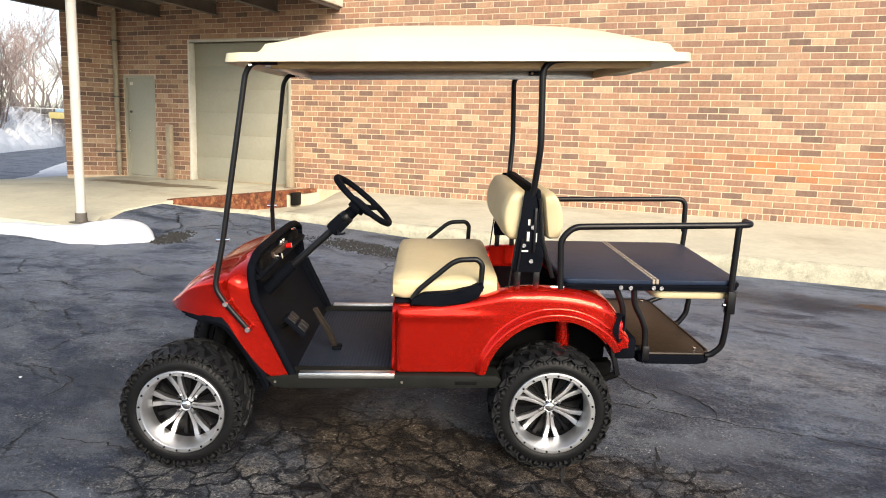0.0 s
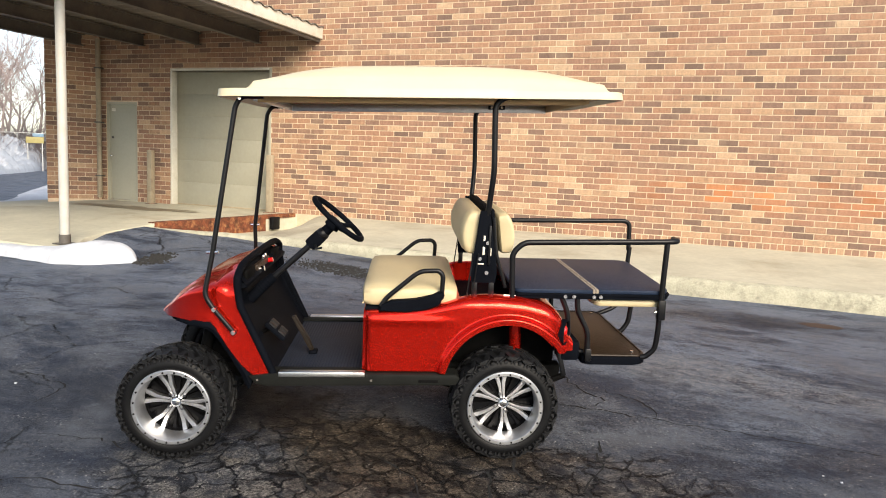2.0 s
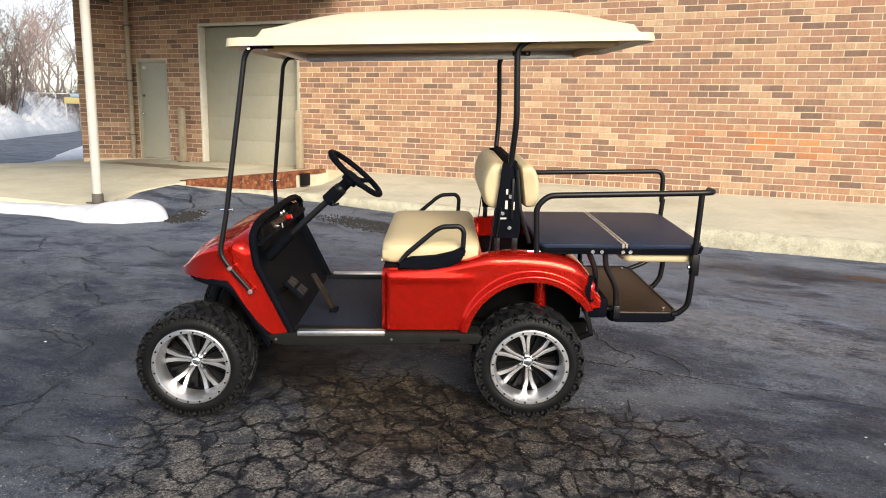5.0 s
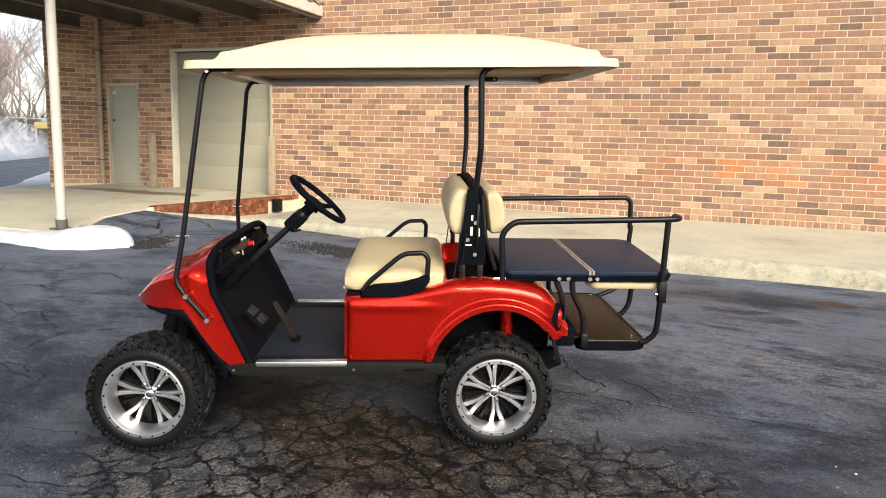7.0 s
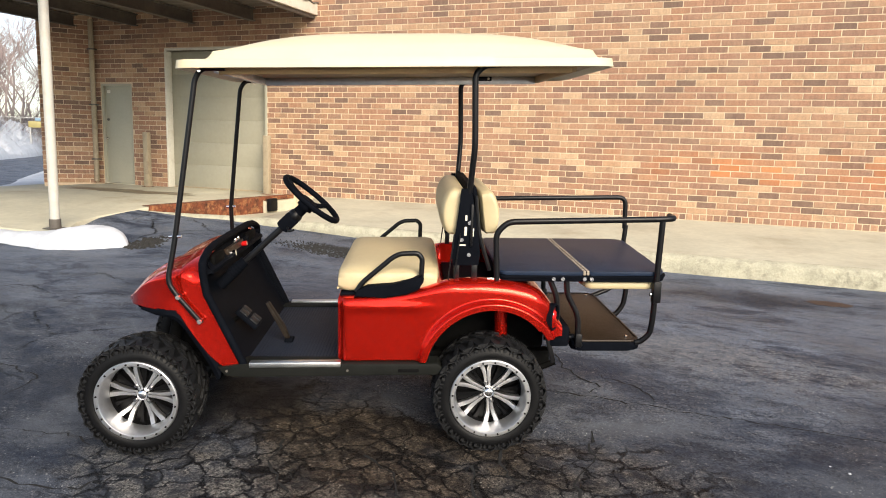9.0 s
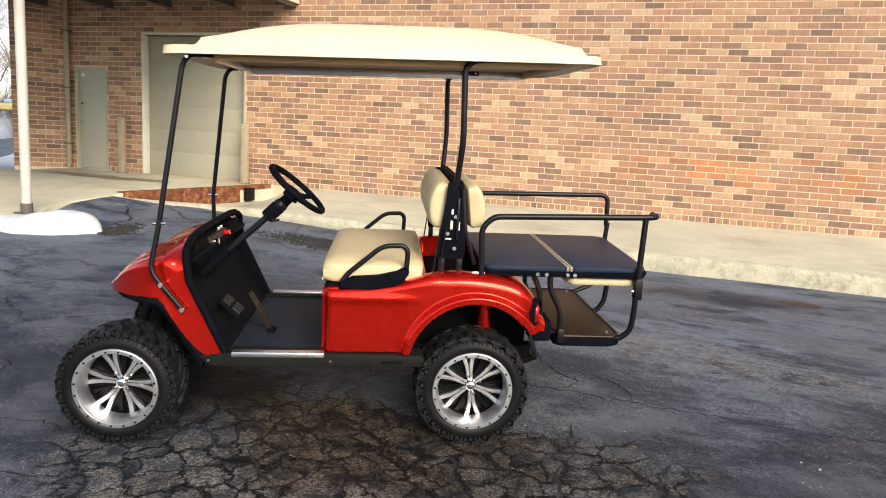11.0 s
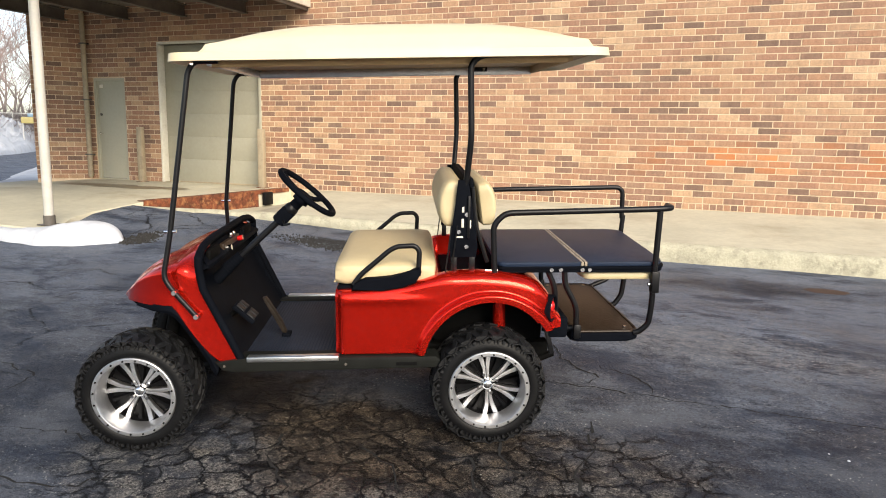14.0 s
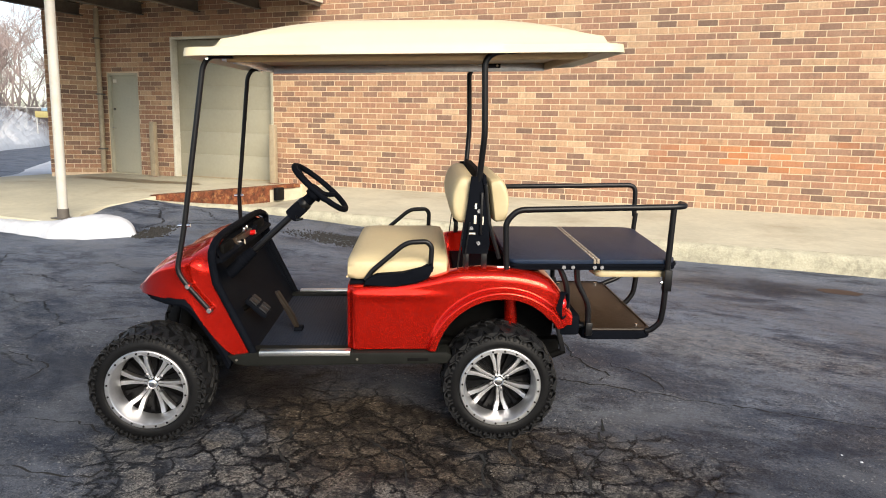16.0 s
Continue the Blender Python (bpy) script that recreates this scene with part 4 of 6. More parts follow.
def front_skin(x0, t):
    """Point of the front body: station x0 along the cart, t from 0 at the bottom edge to 1 on the centre line."""
    top = [(-1.075, 0.672), (-1.04, 0.678), (-0.99, 0.692), (-0.925, 0.773), (-0.846, 0.850), (-0.78, 0.882), (-0.683, 0.920), (-0.57, 0.950), (-0.37, 0.976)]
    low = [(-1.075, 0.668), (-1.03, 0.670), (-0.99, 0.675), (-0.897, 0.690), (-0.826, 0.694), (-0.758, 0.696), (-0.677, 0.697), (-0.645, 0.680), (-0.614, 0.645), (-0.558, 0.562), (-0.497, 0.466), (-0.46, 0.425), (-0.37, 0.425)]
    zt, zb, w = soft_curve(top, x0, 0.055), soft_curve(low, x0, 0.022), soft_curve(FRONT_HALF, x0, 0.065)
    shoulder = zb + (zt - zb) * 0.70
    if t < 0.45:
        k = t / 0.45
        z = zb + (shoulder - zb) * k
        y = -w + 0.01 * k
        y -= 0.005 * math.exp(-((z - zb) / 0.05) ** 2) * step(-x0, 0.56, 0.66) * step(x0, -1.0, -0.85)
    else:
        k = (t - 0.45) / 0.55
        a = k * math.pi / 2
        y = -(w - 0.01) * math.cos(a) ** 0.75
        z = shoulder + (zt - shoulder) * math.sin(a) ** 0.62
        # raised creases along the bonnet
        fade = step(x0, -1.04, -0.9)
        z += fade * 0.012 * (math.exp(-((abs(y) - 0.31) / 0.03) ** 2) + 0.8 * math.exp(-((abs(y) - 0.17) / 0.022) ** 2))
    x = x0
    if x0 > -0.66:
        x = -0.66 + (x0 + 0.66) / 0.29 * (cowl_edge(z) + 0.66)
    if x0 < -0.95:
        x += 0.10 * (abs(y) / 0.45) ** 2 * step(-x0, 0.95, 1.07) * 0.4
    return (x, y, z)


def build_front():
    rows = []
    for i in range(71):
        x0 = -1.035 + (1.035 - 0.37) * i / 70
        half = [front_skin(x0, k / 44) for k in range(45)]
        rows.append(half + [(p[0], -p[1], p[2]) for p in half[-2::-1]])
    bm = bmesh.new()
    sheet(bm, rows)
    part("front_cowl", thicken(bm, 0.008), RED, cart, "glossy candy-red front cowl with creased bonnet", smooth=60)
    # closed nose under the lip
    bm = bmesh.new()
    prism(bm, [(-0.95, 0.674), (-0.94, 0.655), (-0.91, 0.644), (-0.84, 0.645), (-0.76, 0.655), (-0.76, 0.685), (-0.93, 0.682)], -0.33, 0.33, bevel=0.01)
    part("front_bumper", bm, BLACK_PLASTIC, cart)
    # black arch trim behind the front wheel
    for s in (-1, 1):
        bm = bmesh.new()
        line = [(-0.87, 0.688), (-0.82, 0.691), (-0.76, 0.693), (-0.68, 0.694), (-0.648, 0.676), (-0.614, 0.640), (-0.558, 0.557), (-0.50, 0.463), (-0.47, 0.40)]
        rows = []
        for i, (x, z) in enumerate(line):
            g = 0.014 + 0.034 * i / 8
            w = min(0.570, curve(FRONT_HALF, x) + 0.012 * step(x, -0.85, -0.7))
            rows.append([(x, s * (w - 0.006), z + 0.010), (x - 0.006, s * w, z - g * 0.5), (x - 0.022, s * (w - 0.014), z - g), (x - 0.03, s * 0.34, z - g)])
        sheet(bm, rows)
        part("arch_trim", thicken(bm, 0.008), BLACK_PLASTIC, cart)
    # dash and firewall, set back inside the cowl's rim
    bm = bmesh.new()
    prism(bm, [(-0.566, 0.974), (-0.548, 0.974), (-0.545, 0.962), (-0.562, 0.952), (-0.564, 0.940), (-0.53, 0.90), (-0.505, 0.888), (-0.505, 0.872), (-0.565, 0.86), (-0.56, 0.78), (-0.47, 0.60), (-0.385, 0.455), (-0.36, 0.435), (-0.40, 0.42), (-0.53, 0.65), (-0.585, 0.80), (-0.57, 0.93), (-0.545, 0.98)], -0.54, 0.54, bevel=0.006)
    for v in bm.verts:
        v.co.y *= 1 - 0.40 * step(v.co.z, 0.88, 1.03)
    part("dashboard", bm, BLACK_PLASTIC, cart, "black moulded dashboard and firewall")
    for s in (-1, 1):
        bm = bmesh.new()
        zs = [0.428 + 0.045 * i for i in range(10)]
        rim = [(cowl_edge(z), z) for z in zs]
        prism(bm, rim + [(-0.585, 0.84), (-0.585, 0.80), (-0.52, 0.64), (-0.43, 0.42)], s * 0.540, s * 0.556)
        part("cowl_cheek", bm, BLACK_PLASTIC, cart)
    near = [(cowl_edge(z) + 0.006, -0.566, z) for z in (0.425, 0.5, 0.6, 0.7, 0.786, 0.84, 0.89, 0.93)] + [(-0.546, -0.520, 0.950), (-0.549, -0.45, 0.969), (-0.550, -0.35, 0.978), (-0.550, -0.2, 0.981), (-0.550, 0, 0.982)]
    line = near + [(x, -y, z) for x, y, z in near[-2::-1]]
    bm = bmesh.new()
    tube(bm, line, 0.019, seg=10)
    part("cowl_edging", bm, BLACK_PLASTIC, cart, "black rubber edging round the cowl")
    plate = part("dash_plate", boxed(-0.545, -0.522, -0.20, 0.12, 0.870, 0.930, bevel=0.005), STEP_BROWN, cart, "worn brown dash plate")
    part("key_switch", tubed([(-0.525, -0.15, 0.897), (-0.495, -0.15, 0.902)], 0.015, seg=14), CHROME, plate)
    part("warning_light", tubed([(-0.525, 0.09, 0.905), (-0.495, 0.09, 0.91)], 0.014, seg=14), RED_LENS, plate, "red push knob")
    for y in (-0.06, 0.0):
        part("light_switch", boxed(-0.535, -0.515, y - 0.012, y + 0.012, 0.940, 0.962, bevel=0.003), CHROME, cart)
    for y in (-0.40, 0.36):
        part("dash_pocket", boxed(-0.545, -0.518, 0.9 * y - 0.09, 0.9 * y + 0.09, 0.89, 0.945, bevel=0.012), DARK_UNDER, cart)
    for k in range(6):
        part("vent_slat", boxed(-0.535, -0.52, 0.15 + k * 0.028, 0.165 + k * 0.028, 0.875, 0.93, bevel=0.003), BLACK_PLASTIC, cart)
    # floor, sills and pedals
    part("floor_pan", boxed(-0.42, 0.10, -0.55, 0.55, 0.405, 0.428, bevel=0.004), BLACK_PLASTIC, cart)
    mat = part("floor_mat", boxed(-0.375, 0.085, -0.51, 0.51, 0.428, 0.436, bevel=0.002), MAT_RUBBER, cart, "ribbed black floor mat")
    rib = finish("rib", boxed(-0.0045, 0.0045, -0.50, 0.50, -0.001, 0.0014), MAT_RUBBER)
    for i in range(27):
        o = new("rib", rib)
        o.parent = mat
        o.location = (-0.36 + i * 0.0165, 0, 0.436)
    for s in (-1, 1):
        bm = bmesh.new()
        prism(bm, [(-0.485, 0.43), (-0.37, 0.445), (0.56, 0.445), (0.585, 0.42), (0.56, 0.386), (-0.40, 0.380), (-0.45, 0.39)], s * 0.47, s * 0.588, bevel=0.008)
        sill = part("sill", bm, SILL, cart, "grey-green plastic side sill")
        part("kick_strip", boxed(-0.335, 0.097, s * 0.55 if s > 0 else -0.594, s * 0.594 if s > 0 else -0.55, 0.430, 0.456, bevel=0.004), ALUMINIUM, sill, "scuffed aluminium kick strip")
        part("badge", boxed(0.37, 0.47, min(s * 0.586, s * 0.590), max(s * 0.586, s * 0.590), 0.402, 0.418, bevel=0.001), DARK_UNDER, sill)
        for x in (-0.44, 0.13):
            part("screw", tubed([(x, s * 0.585, 0.413), (x, s * 0.592, 0.413)], 0.006, seg=10), STEEL_DARK, sill)
    bm = bmesh.new()
    tube(bm, [(-0.50, -0.33, 0.56), (-0.43, -0.33, 0.615), (-0.40, -0.33, 0.605)], 0.012, seg=10)
    part("pedal_arm", bm, DARK_UNDER, cart)
    pad = part("brake_pedal", boxed(-0.012, 0.012, -0.06, 0.06, -0.065, 0.065, bevel=0.005), BLACK_PLASTIC, cart, "ribbed black brake pedal")
    pad.matrix_local = pose(-0.392, -0.33, 0.605, 0, -48, 0)
    for k in range(2):
        for y in (-0.03, 0.03):
            part("tread_block", boxed(0.010, 0.019, y - 0.024, y + 0.024, -0.055 + k * 0.062, -0.008 + k * 0.062, bevel=0.003), TREAD, pad)
    bm = bmesh.new()
    prism(bm, [(-0.222, 0.437), (-0.206, 0.44), (-0.235, 0.515), (-0.315, 0.648), (-0.332, 0.645), (-0.26, 0.51)], -0.222, -0.182, bevel=0.004)
    acc = part("accelerator_pedal", bm, PEDAL, cart, "long worn brown accelerator pedal")
    part("pedal_foot", boxed(-0.235, -0.19, -0.235, -0.17, 0.436, 0.456, bevel=0.006), BLACK_PLASTIC, acc)


build_front()


def build_steering():
    c = Vector((-0.085, -0.26, 1.197))
    axis = Vector((0.66, 0, 0.75)).normalized()
    m = axis.to_track_quat("Z", "Y").to_matrix().to_4x4()
    sw = new("steering_wheel")
    sw.parent = cart
    sw.matrix_local = Matrix.Translation(c) @ m
    ring = [(0.163 * math.cos(a), 0.163 * math.sin(a), 0) for a in [2 * math.pi * k / 48 for k in range(48)]]
    part("grip", tubed(ring, 0.0145, seg=12, closed=True), BLACK_PLASTIC, sw, "black wheel rim")
    for a in (90, 210, 330):
        r = radians(a)
        bm = bmesh.new()
        tube(bm, [(0.03 * math.cos(r), 0.03 * math.sin(r), -0.025), (0.10 * math.cos(r), 0.10 * math.sin(r), -0.018), (0.155 * math.cos(r), 0.155 * math.sin(r), 0)], 0.013, seg=8)
        part("spoke", bm, BLACK_PLASTIC, sw)
    part("boss", tubed([(0, 0, -0.06), (0, 0, -0.01)], 0.042, seg=20), BLACK_PLASTIC, sw)
    a = c - axis * 0.05
    d = Vector((-0.235, -0.26, 1.050))
    part("column_shroud", tubed([a, a.lerp(d, 0.35), d], 0.027, seg=16, taper=1.2), BLACK_PLASTIC, cart, "ribbed black column shroud")
    bm = bmesh.new()
    box(bm, -0.042, 0.042, -0.032, 0.032, -0.036, 0.036, bevel=0.010)
    clampb = part("column_clamp", bm, BLACK_PLASTIC, cart)
    clampb.matrix_local = Matrix.Translation(a.lerp(d, 0.72)) @ (d - a).to_track_quat("X", "Z").to_matrix().to_4x4()
    part("steering_column", tubed([d, (-0.42, -0.26, 0.880), (-0.52, -0.26, 0.785)], 0.017, seg=14), BLACK_TUBE, cart)
    part("column_boot", tubed([(-0.42, -0.26, 0.882), (-0.48, -0.26, 0.825), (-0.55, -0.26, 0.755)], 0.026, seg=14, taper=1.25), BLACK_PLASTIC, cart)
    axis2 = (Vector((-0.42, -0.26, 0.88)) - d).normalized()
    for k in range(5):
        p = Vector((-0.445, -0.26, 0.858)) + axis2 * 0.016 * k
        part("boot_ring", tubed([p, p + axis2 * 0.007], 0.031 + 0.001 * k, seg=14), BLACK_PLASTIC, cart)
    j = a.lerp(d, 0.42)
    bm = bmesh.new()
    bmesh.ops.create_uvsphere(bm, u_segments=16, v_segments=10, radius=0.036, matrix=Matrix.Translation(j))
    part("column_joint", bm, BLACK_TUBE, cart, "rounded steering joint")
    part("tilt_lever", tubed([a.lerp(d, 0.8), a.lerp(d, 0.8) + Vector((0.02, -0.06, -0.03)), a.lerp(d, 0.8) + Vector((0.05, -0.085, -0.02))], 0.006, seg=8), BLACK_TUBE, cart)


build_steering()


def pillow(bm, x0, x1, y0, y1, z0, z1, r=0.05, crown=0.02):
    """A rounded, slightly domed upholstered block."""
    box(bm, x0, x1, y0, y1, z0, z1)
    bmesh.ops.subdivide_edges(bm, edges=bm.edges[:], cuts=7, use_grid_fill=True)
    c = Vector(((x0 + x1) / 2, (y0 + y1) / 2, (z0 + z1) / 2))
    h = Vector(((x1 - x0) / 2, (y1 - y0) / 2, (z1 - z0) / 2))
    for v in bm.verts:
        p = v.co - c
        q = Vector([clamp(p[i], -(h[i] - min(r, h[i] * 0.98)), h[i] - min(r, h[i] * 0.98)) for i in range(3)])
        d = p - q
        if d.length > 1e-6:
            lim = max(abs(d.x) / min(r, h.x * 0.98), abs(d.y) / min(r, h.y * 0.98), abs(d.z) / min(r, h.z * 0.98))
            d = d.normalized() * lim * min(r, h.x * 0.98, h.y * 0.98, h.z * 0.98) if min(h) < r else d.normalized() * lim * r
        v.co = c + q + d
        u = [p[i] / h[i] for i in range(3)]
        bulge = crown * (1 - u[0] ** 2) * (1 - u[1] ** 2)
        if u[2] > 0.3:
            v.co.z += bulge
    return bm


def build_seats():
    bm = bmesh.new()
    pillow(bm, 0.065, 0.56, -0.525, 0.525, 0.775, 0.888, r=0.042, crown=0.016)
    seat = part("seat_cushion", bm, VINYL, cart, "tan vinyl bench seat cushion", smooth=70)
    part("seat_base", boxed(0.085, 0.555, -0.53, 0.53, 0.762, 0.782, bevel=0.008), BLACK_PLASTIC, cart)
    piping = [(0.075, -0.515, 0.80), (0.075, 0.515, 0.80)]
    part("piping", tubed(piping, 0.005, seg=8), VINYL, seat)
    for s in (-1, 1):
        y = s * 0.545
        bm = bmesh.new()
        prism(bm, [(0.155, 0.765), (0.17, 0.80), (0.22, 0.822), (0.34, 0.83), (0.43, 0.85), (0.475, 0.875), (0.485, 0.85), (0.46, 0.80), (0.40, 0.775), (0.30, 0.765)], y - 0.025, y + 0.025, bevel=0.008)
        hip = part("hip_restraint", bm, BLACK_PLASTIC, cart, "black hip restraint with tubular arm")
        part("arm_tube", tubed([(0.165, y, 0.79), (0.195, y, 0.835), (0.335, y, 0.955), (0.37, y, 0.972), (0.452, y, 0.975), (0.474, y, 0.95), (0.470, y, 0.83)], 0.0125, seg=10, corner=0.03), BLACK_TUBE, hip)
    # backrests, one facing forwards and one facing the tail
    for name, x0, x1, z0, z1, lean in (("backrest", 0.602, 0.676, 1.026, 1.285, 5), ("rear_backrest", 0.752, 0.806, 1.022, 1.280, -7)):
        bm = bmesh.new()
        pillow(bm, -(x1 - x0) / 2, (x1 - x0) / 2, -0.47, 0.47, -(z1 - z0) / 2, (z1 - z0) / 2, r=0.048, crown=0.0)
        for v in bm.verts:
            out = -1 if name == "backrest" else 1
            if v.co.x * out > -0.01:
                v.co.x += out * 0.046 * (1 - (v.co.z / 0.132) ** 2)
        b = part(name, bm, VINYL, cart, "tan vinyl backrest cushion", smooth=75)
        b.matrix_local = pose((x0 + x1) / 2, 0, (z0 + z1) / 2, 0, lean, 0)
        bm = bmesh.new()
        s = 1 if name == "backrest" else -1
        box(bm, -0.011, 0.011, -0.482, 0.482, -0.138, 0.138, bevel=0.008)
        shell = part("back_shell", bm, BLACK_PLASTIC, b)
        shell.location = (s * 0.047, 0, 0)
    for s in (-1, 1):
        y = s * 0.485
        bm = bmesh.new()
        prism(bm, [(0.652, 1.275), (0.70, 1.275), (0.722, 1.16), (0.742, 1.05), (0.752, 0.955), (0.745, 0.905), (0.622, 0.905), (0.616, 0.955), (0.628, 1.05), (0.642, 1.16)], y - 0.005, y + 0.005, bevel=0.0015)
        br = part("back_bracket", bm, BLACK_PLASTIC, cart, "black steel backrest bracket with slots")
        for x, z in ((0.696, 1.112), (0.660, 1.030), (0.697, 0.958)):
            part("bolt", tubed([(x, y, z), (x, y + s * 0.014, z)], 0.010, seg=10), CHROME, br)
        for x, z0, z1, w in ((0.678, 1.050, 1.092, 0.006), (0.679, 1.122, 1.148, 0.005), (0.714, 1.045, 1.085, 0.004), (0.665, 1.000, 1.008, 0.016)):
            part("slot_plate", boxed(x - w, x + w, min(y + s * 0.005, y + s * 0.007), max(y + s * 0.005, y + s * 0.007), z0, z1, bevel=0.0008), TRIM_PAINT, br)
        for x in (0.640, 0.727):
            part("bracket_leg", boxed(x - 0.014, x + 0.014, y - 0.004, y + 0.004, 0.835, 0.91, bevel=0.002), BLACK_TUBE, br)
        part("channel", boxed(0.700, 0.712, min(y, y + s * 0.016), max(y, y + s * 0.016), 1.00, 1.20, bevel=0.002), BLACK_TUBE, br)
        for x0 in (0.612, 0.640):
            part("prop_rod", tubed([(x0 + 0.012, y + s * 0.02, 1.06), (x0 - 0.012, y + s * 0.02, 0.83)], 0.0036, seg=8), BLACK_TUBE, cart)
        part("stay", tubed([(0.722, y, 1.24), (0.742, y, 1.06), (0.80, y, 0.88)], 0.010, seg=8), BLACK_TUBE, cart)


build_seats()


def roof_height(x, y, L, W):
    """Top of the roof over its rim: flat ledge front and back, low step, domed middle."""
    ex = (L / 2 - abs(x)) - (0.145 if x < 0 else 0.075)
    ey = W / 2 - abs(y)
    sx, sy = clamp(ex / 0.78), clamp(ey / (W / 2 - 0.02))
    lip = step(ex, 0.0, 0.03) * step(ey, 0.0, 0.05)
    dome = (1 - (1 - sx) ** 3.3) * (1 - (1 - sy) ** 4)
    return 0.038 + 0.034 * lip + 0.112 * dome


def build_roof():
    L, W = 1.965, 1.20
    top = new("roof")
    top.parent = cart
    top.matrix_local = pose(0.338, 0, 1.819, 0, -0.9, 0)
    top["label"] = "domed beige plastic roof canopy"
    nx, ny = 110, 60
    R = 0.10

    def squash(u, v):
        """Rounds the plan's corners."""
        x, y = u * L / 2, v * W / 2
        cx, cy = L / 2 - R, W / 2 - R
        if abs(x) > cx and abs(y) > cy:
            dx, dy = abs(x) - cx, abs(y) - cy
            m = max(dx, dy)
            h = math.hypot(dx, dy)
            k = m / h if h else 1
            x, y = math.copysign(cx + dx * k, x), math.copysign(cy + dy * k, y)
        return x, y

    us = [math.sin((i / nx - 0.5) * math.pi) * 0.35 + (i / nx * 2 - 1) * 0.65 for i in range(nx + 1)]
    vs = [math.sin((i / ny - 0.5) * math.pi) * 0.35 + (i / ny * 2 - 1) * 0.65 for i in range(ny + 1)]
    rows = []
    for u in us:
        row = []
        for v in vs:
            x, y = squash(u, v)
            row.append((x, y, roof_height(u * L / 2, v * W / 2, L, W)))
        rows.append(row)
    bm = bmesh.new()
    grid = [[bm.verts.new(p) for p in row] for row in rows]
    for a, b in zip(grid, grid[1:]):
        for i in range(ny):
            bm.faces.new((a[i], a[i + 1], b[i + 1], b[i]))
    ring = [grid[i][0] for i in range(nx + 1)] + [grid[nx][j] for j in range(1, ny + 1)] + [grid[i][ny] for i in range(nx - 1, -1, -1)] + [grid[0][j] for j in range(ny - 1, 0, -1)]
    for dz, grow in ((-0.036, 1.006), (-0.042, 0.985), (-0.02, 0.97)):
        nxt = [bm.verts.new((v.co.x * grow, v.co.y * grow, v.co.z + dz)) for v in ring] if dz == -0.036 else [bm.verts.new((v.co.x * grow, v.co.y * grow, (0.0 if dz == -0.042 else 0.02))) for v in ring]
        for i in range(len(ring)):
            j = (i + 1) % len(ring)
            bm.faces.new((ring[i], ring[j], nxt[j], nxt[i]))
        ring = nxt
    part("shell", bm, ROOF_TAN, top, smooth=35)
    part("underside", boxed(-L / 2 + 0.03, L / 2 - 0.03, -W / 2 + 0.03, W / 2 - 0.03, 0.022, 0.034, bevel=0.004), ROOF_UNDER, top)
    for s in (-1, 1):
        bm = bmesh.new()
        y = s * 0.50
        box(bm, -0.80, 0.80, y - 0.012, y + 0.012, -0.022, 0.022, bevel=0.003)
        part("side_rail", bm, ALUMINIUM if s > 0 else ROOF_UNDER, top, "painted aluminium roof rail")
    for x, m in ((-0.81, ALUMINIUM), (0.81, ROOF_UNDER)):
        part("cross_rail", boxed(x - 0.012, x + 0.012, -0.512, 0.512, -0.016, 0.022, bevel=0.003), m, top)
    for s in (-1, 1):
        y = s * 0.52
        bm = bmesh.new()
        q = 0.02 if s < 0 else -0.035
        tube(bm, [(-0.43, y, 1.812), (-0.555 + q, y, 1.81), (-0.585 + q, y, 1.765), (-0.678 + q * 0.7, y + s * 0.045, 1.05), (-0.700, y + s * 0.062, 0.845), (-0.655, y + s * 0.070, 0.780), (-0.548, y + s * 0.070, 0.650)], 0.0125, seg=12, corner=0.035)
        f = part("front_strut", bm, BLACK_TUBE, cart, "black tubular front roof strut")
        for x, z in ((-0.650, 0.776), (-0.556, 0.660)):
            part("spacer", tubed([(x, y + s * 0.030, z), (x, y + s * 0.080, z)], 0.0095, seg=10), BLACK_TUBE, f)
            part("bolt", tubed([(x, y + s * 0.078, z), (x, y + s * 0.0885, z)], 0.0105, seg=12), ALUMINIUM, f)
        part("bolt", tubed([(-0.706 + q * 0.7, y + s * 0.045, 1.055), (-0.650 + q * 0.7, y + s * 0.045, 1.057)], 0.007, seg=10), CHROME, f)
        part("bolt", tubed([(-0.54, y - s * 0.03, 1.80), (-0.54, y + s * 0.02, 1.80)], 0.008, seg=10), CHROME, f)
        bm = bmesh.new()
        tube(bm, [(0.86, y - s * 0.02, 1.842), (0.74, y - s * 0.01, 1.840), (0.694, y, 1.80), (0.706, y, 1.47), (0.695, y - s * 0.035, 1.31), (0.685, y - s * 0.055, 1.18), (0.685, y - s * 0.055, 0.96)], 0.0145, seg=12, corner=0.05)
        r = part("rear_strut", bm, BLACK_TUBE, cart, "black tubular rear roof strut")
        part("mount_plate", boxed(0.77, 0.875, min(y - s * 0.045, y - s * 0.01), max(y - s * 0.045, y - s * 0.01), 1.824, 1.85, bevel=0.003), BLACK_TUBE, r)
        for x in (0.79, 0.855):
            part("bolt", tubed([(x, y - s * 0.05, 1.837), (x, y + s * 0.0, 1.837)], 0.008, seg=10), CHROME, r)


build_roof()


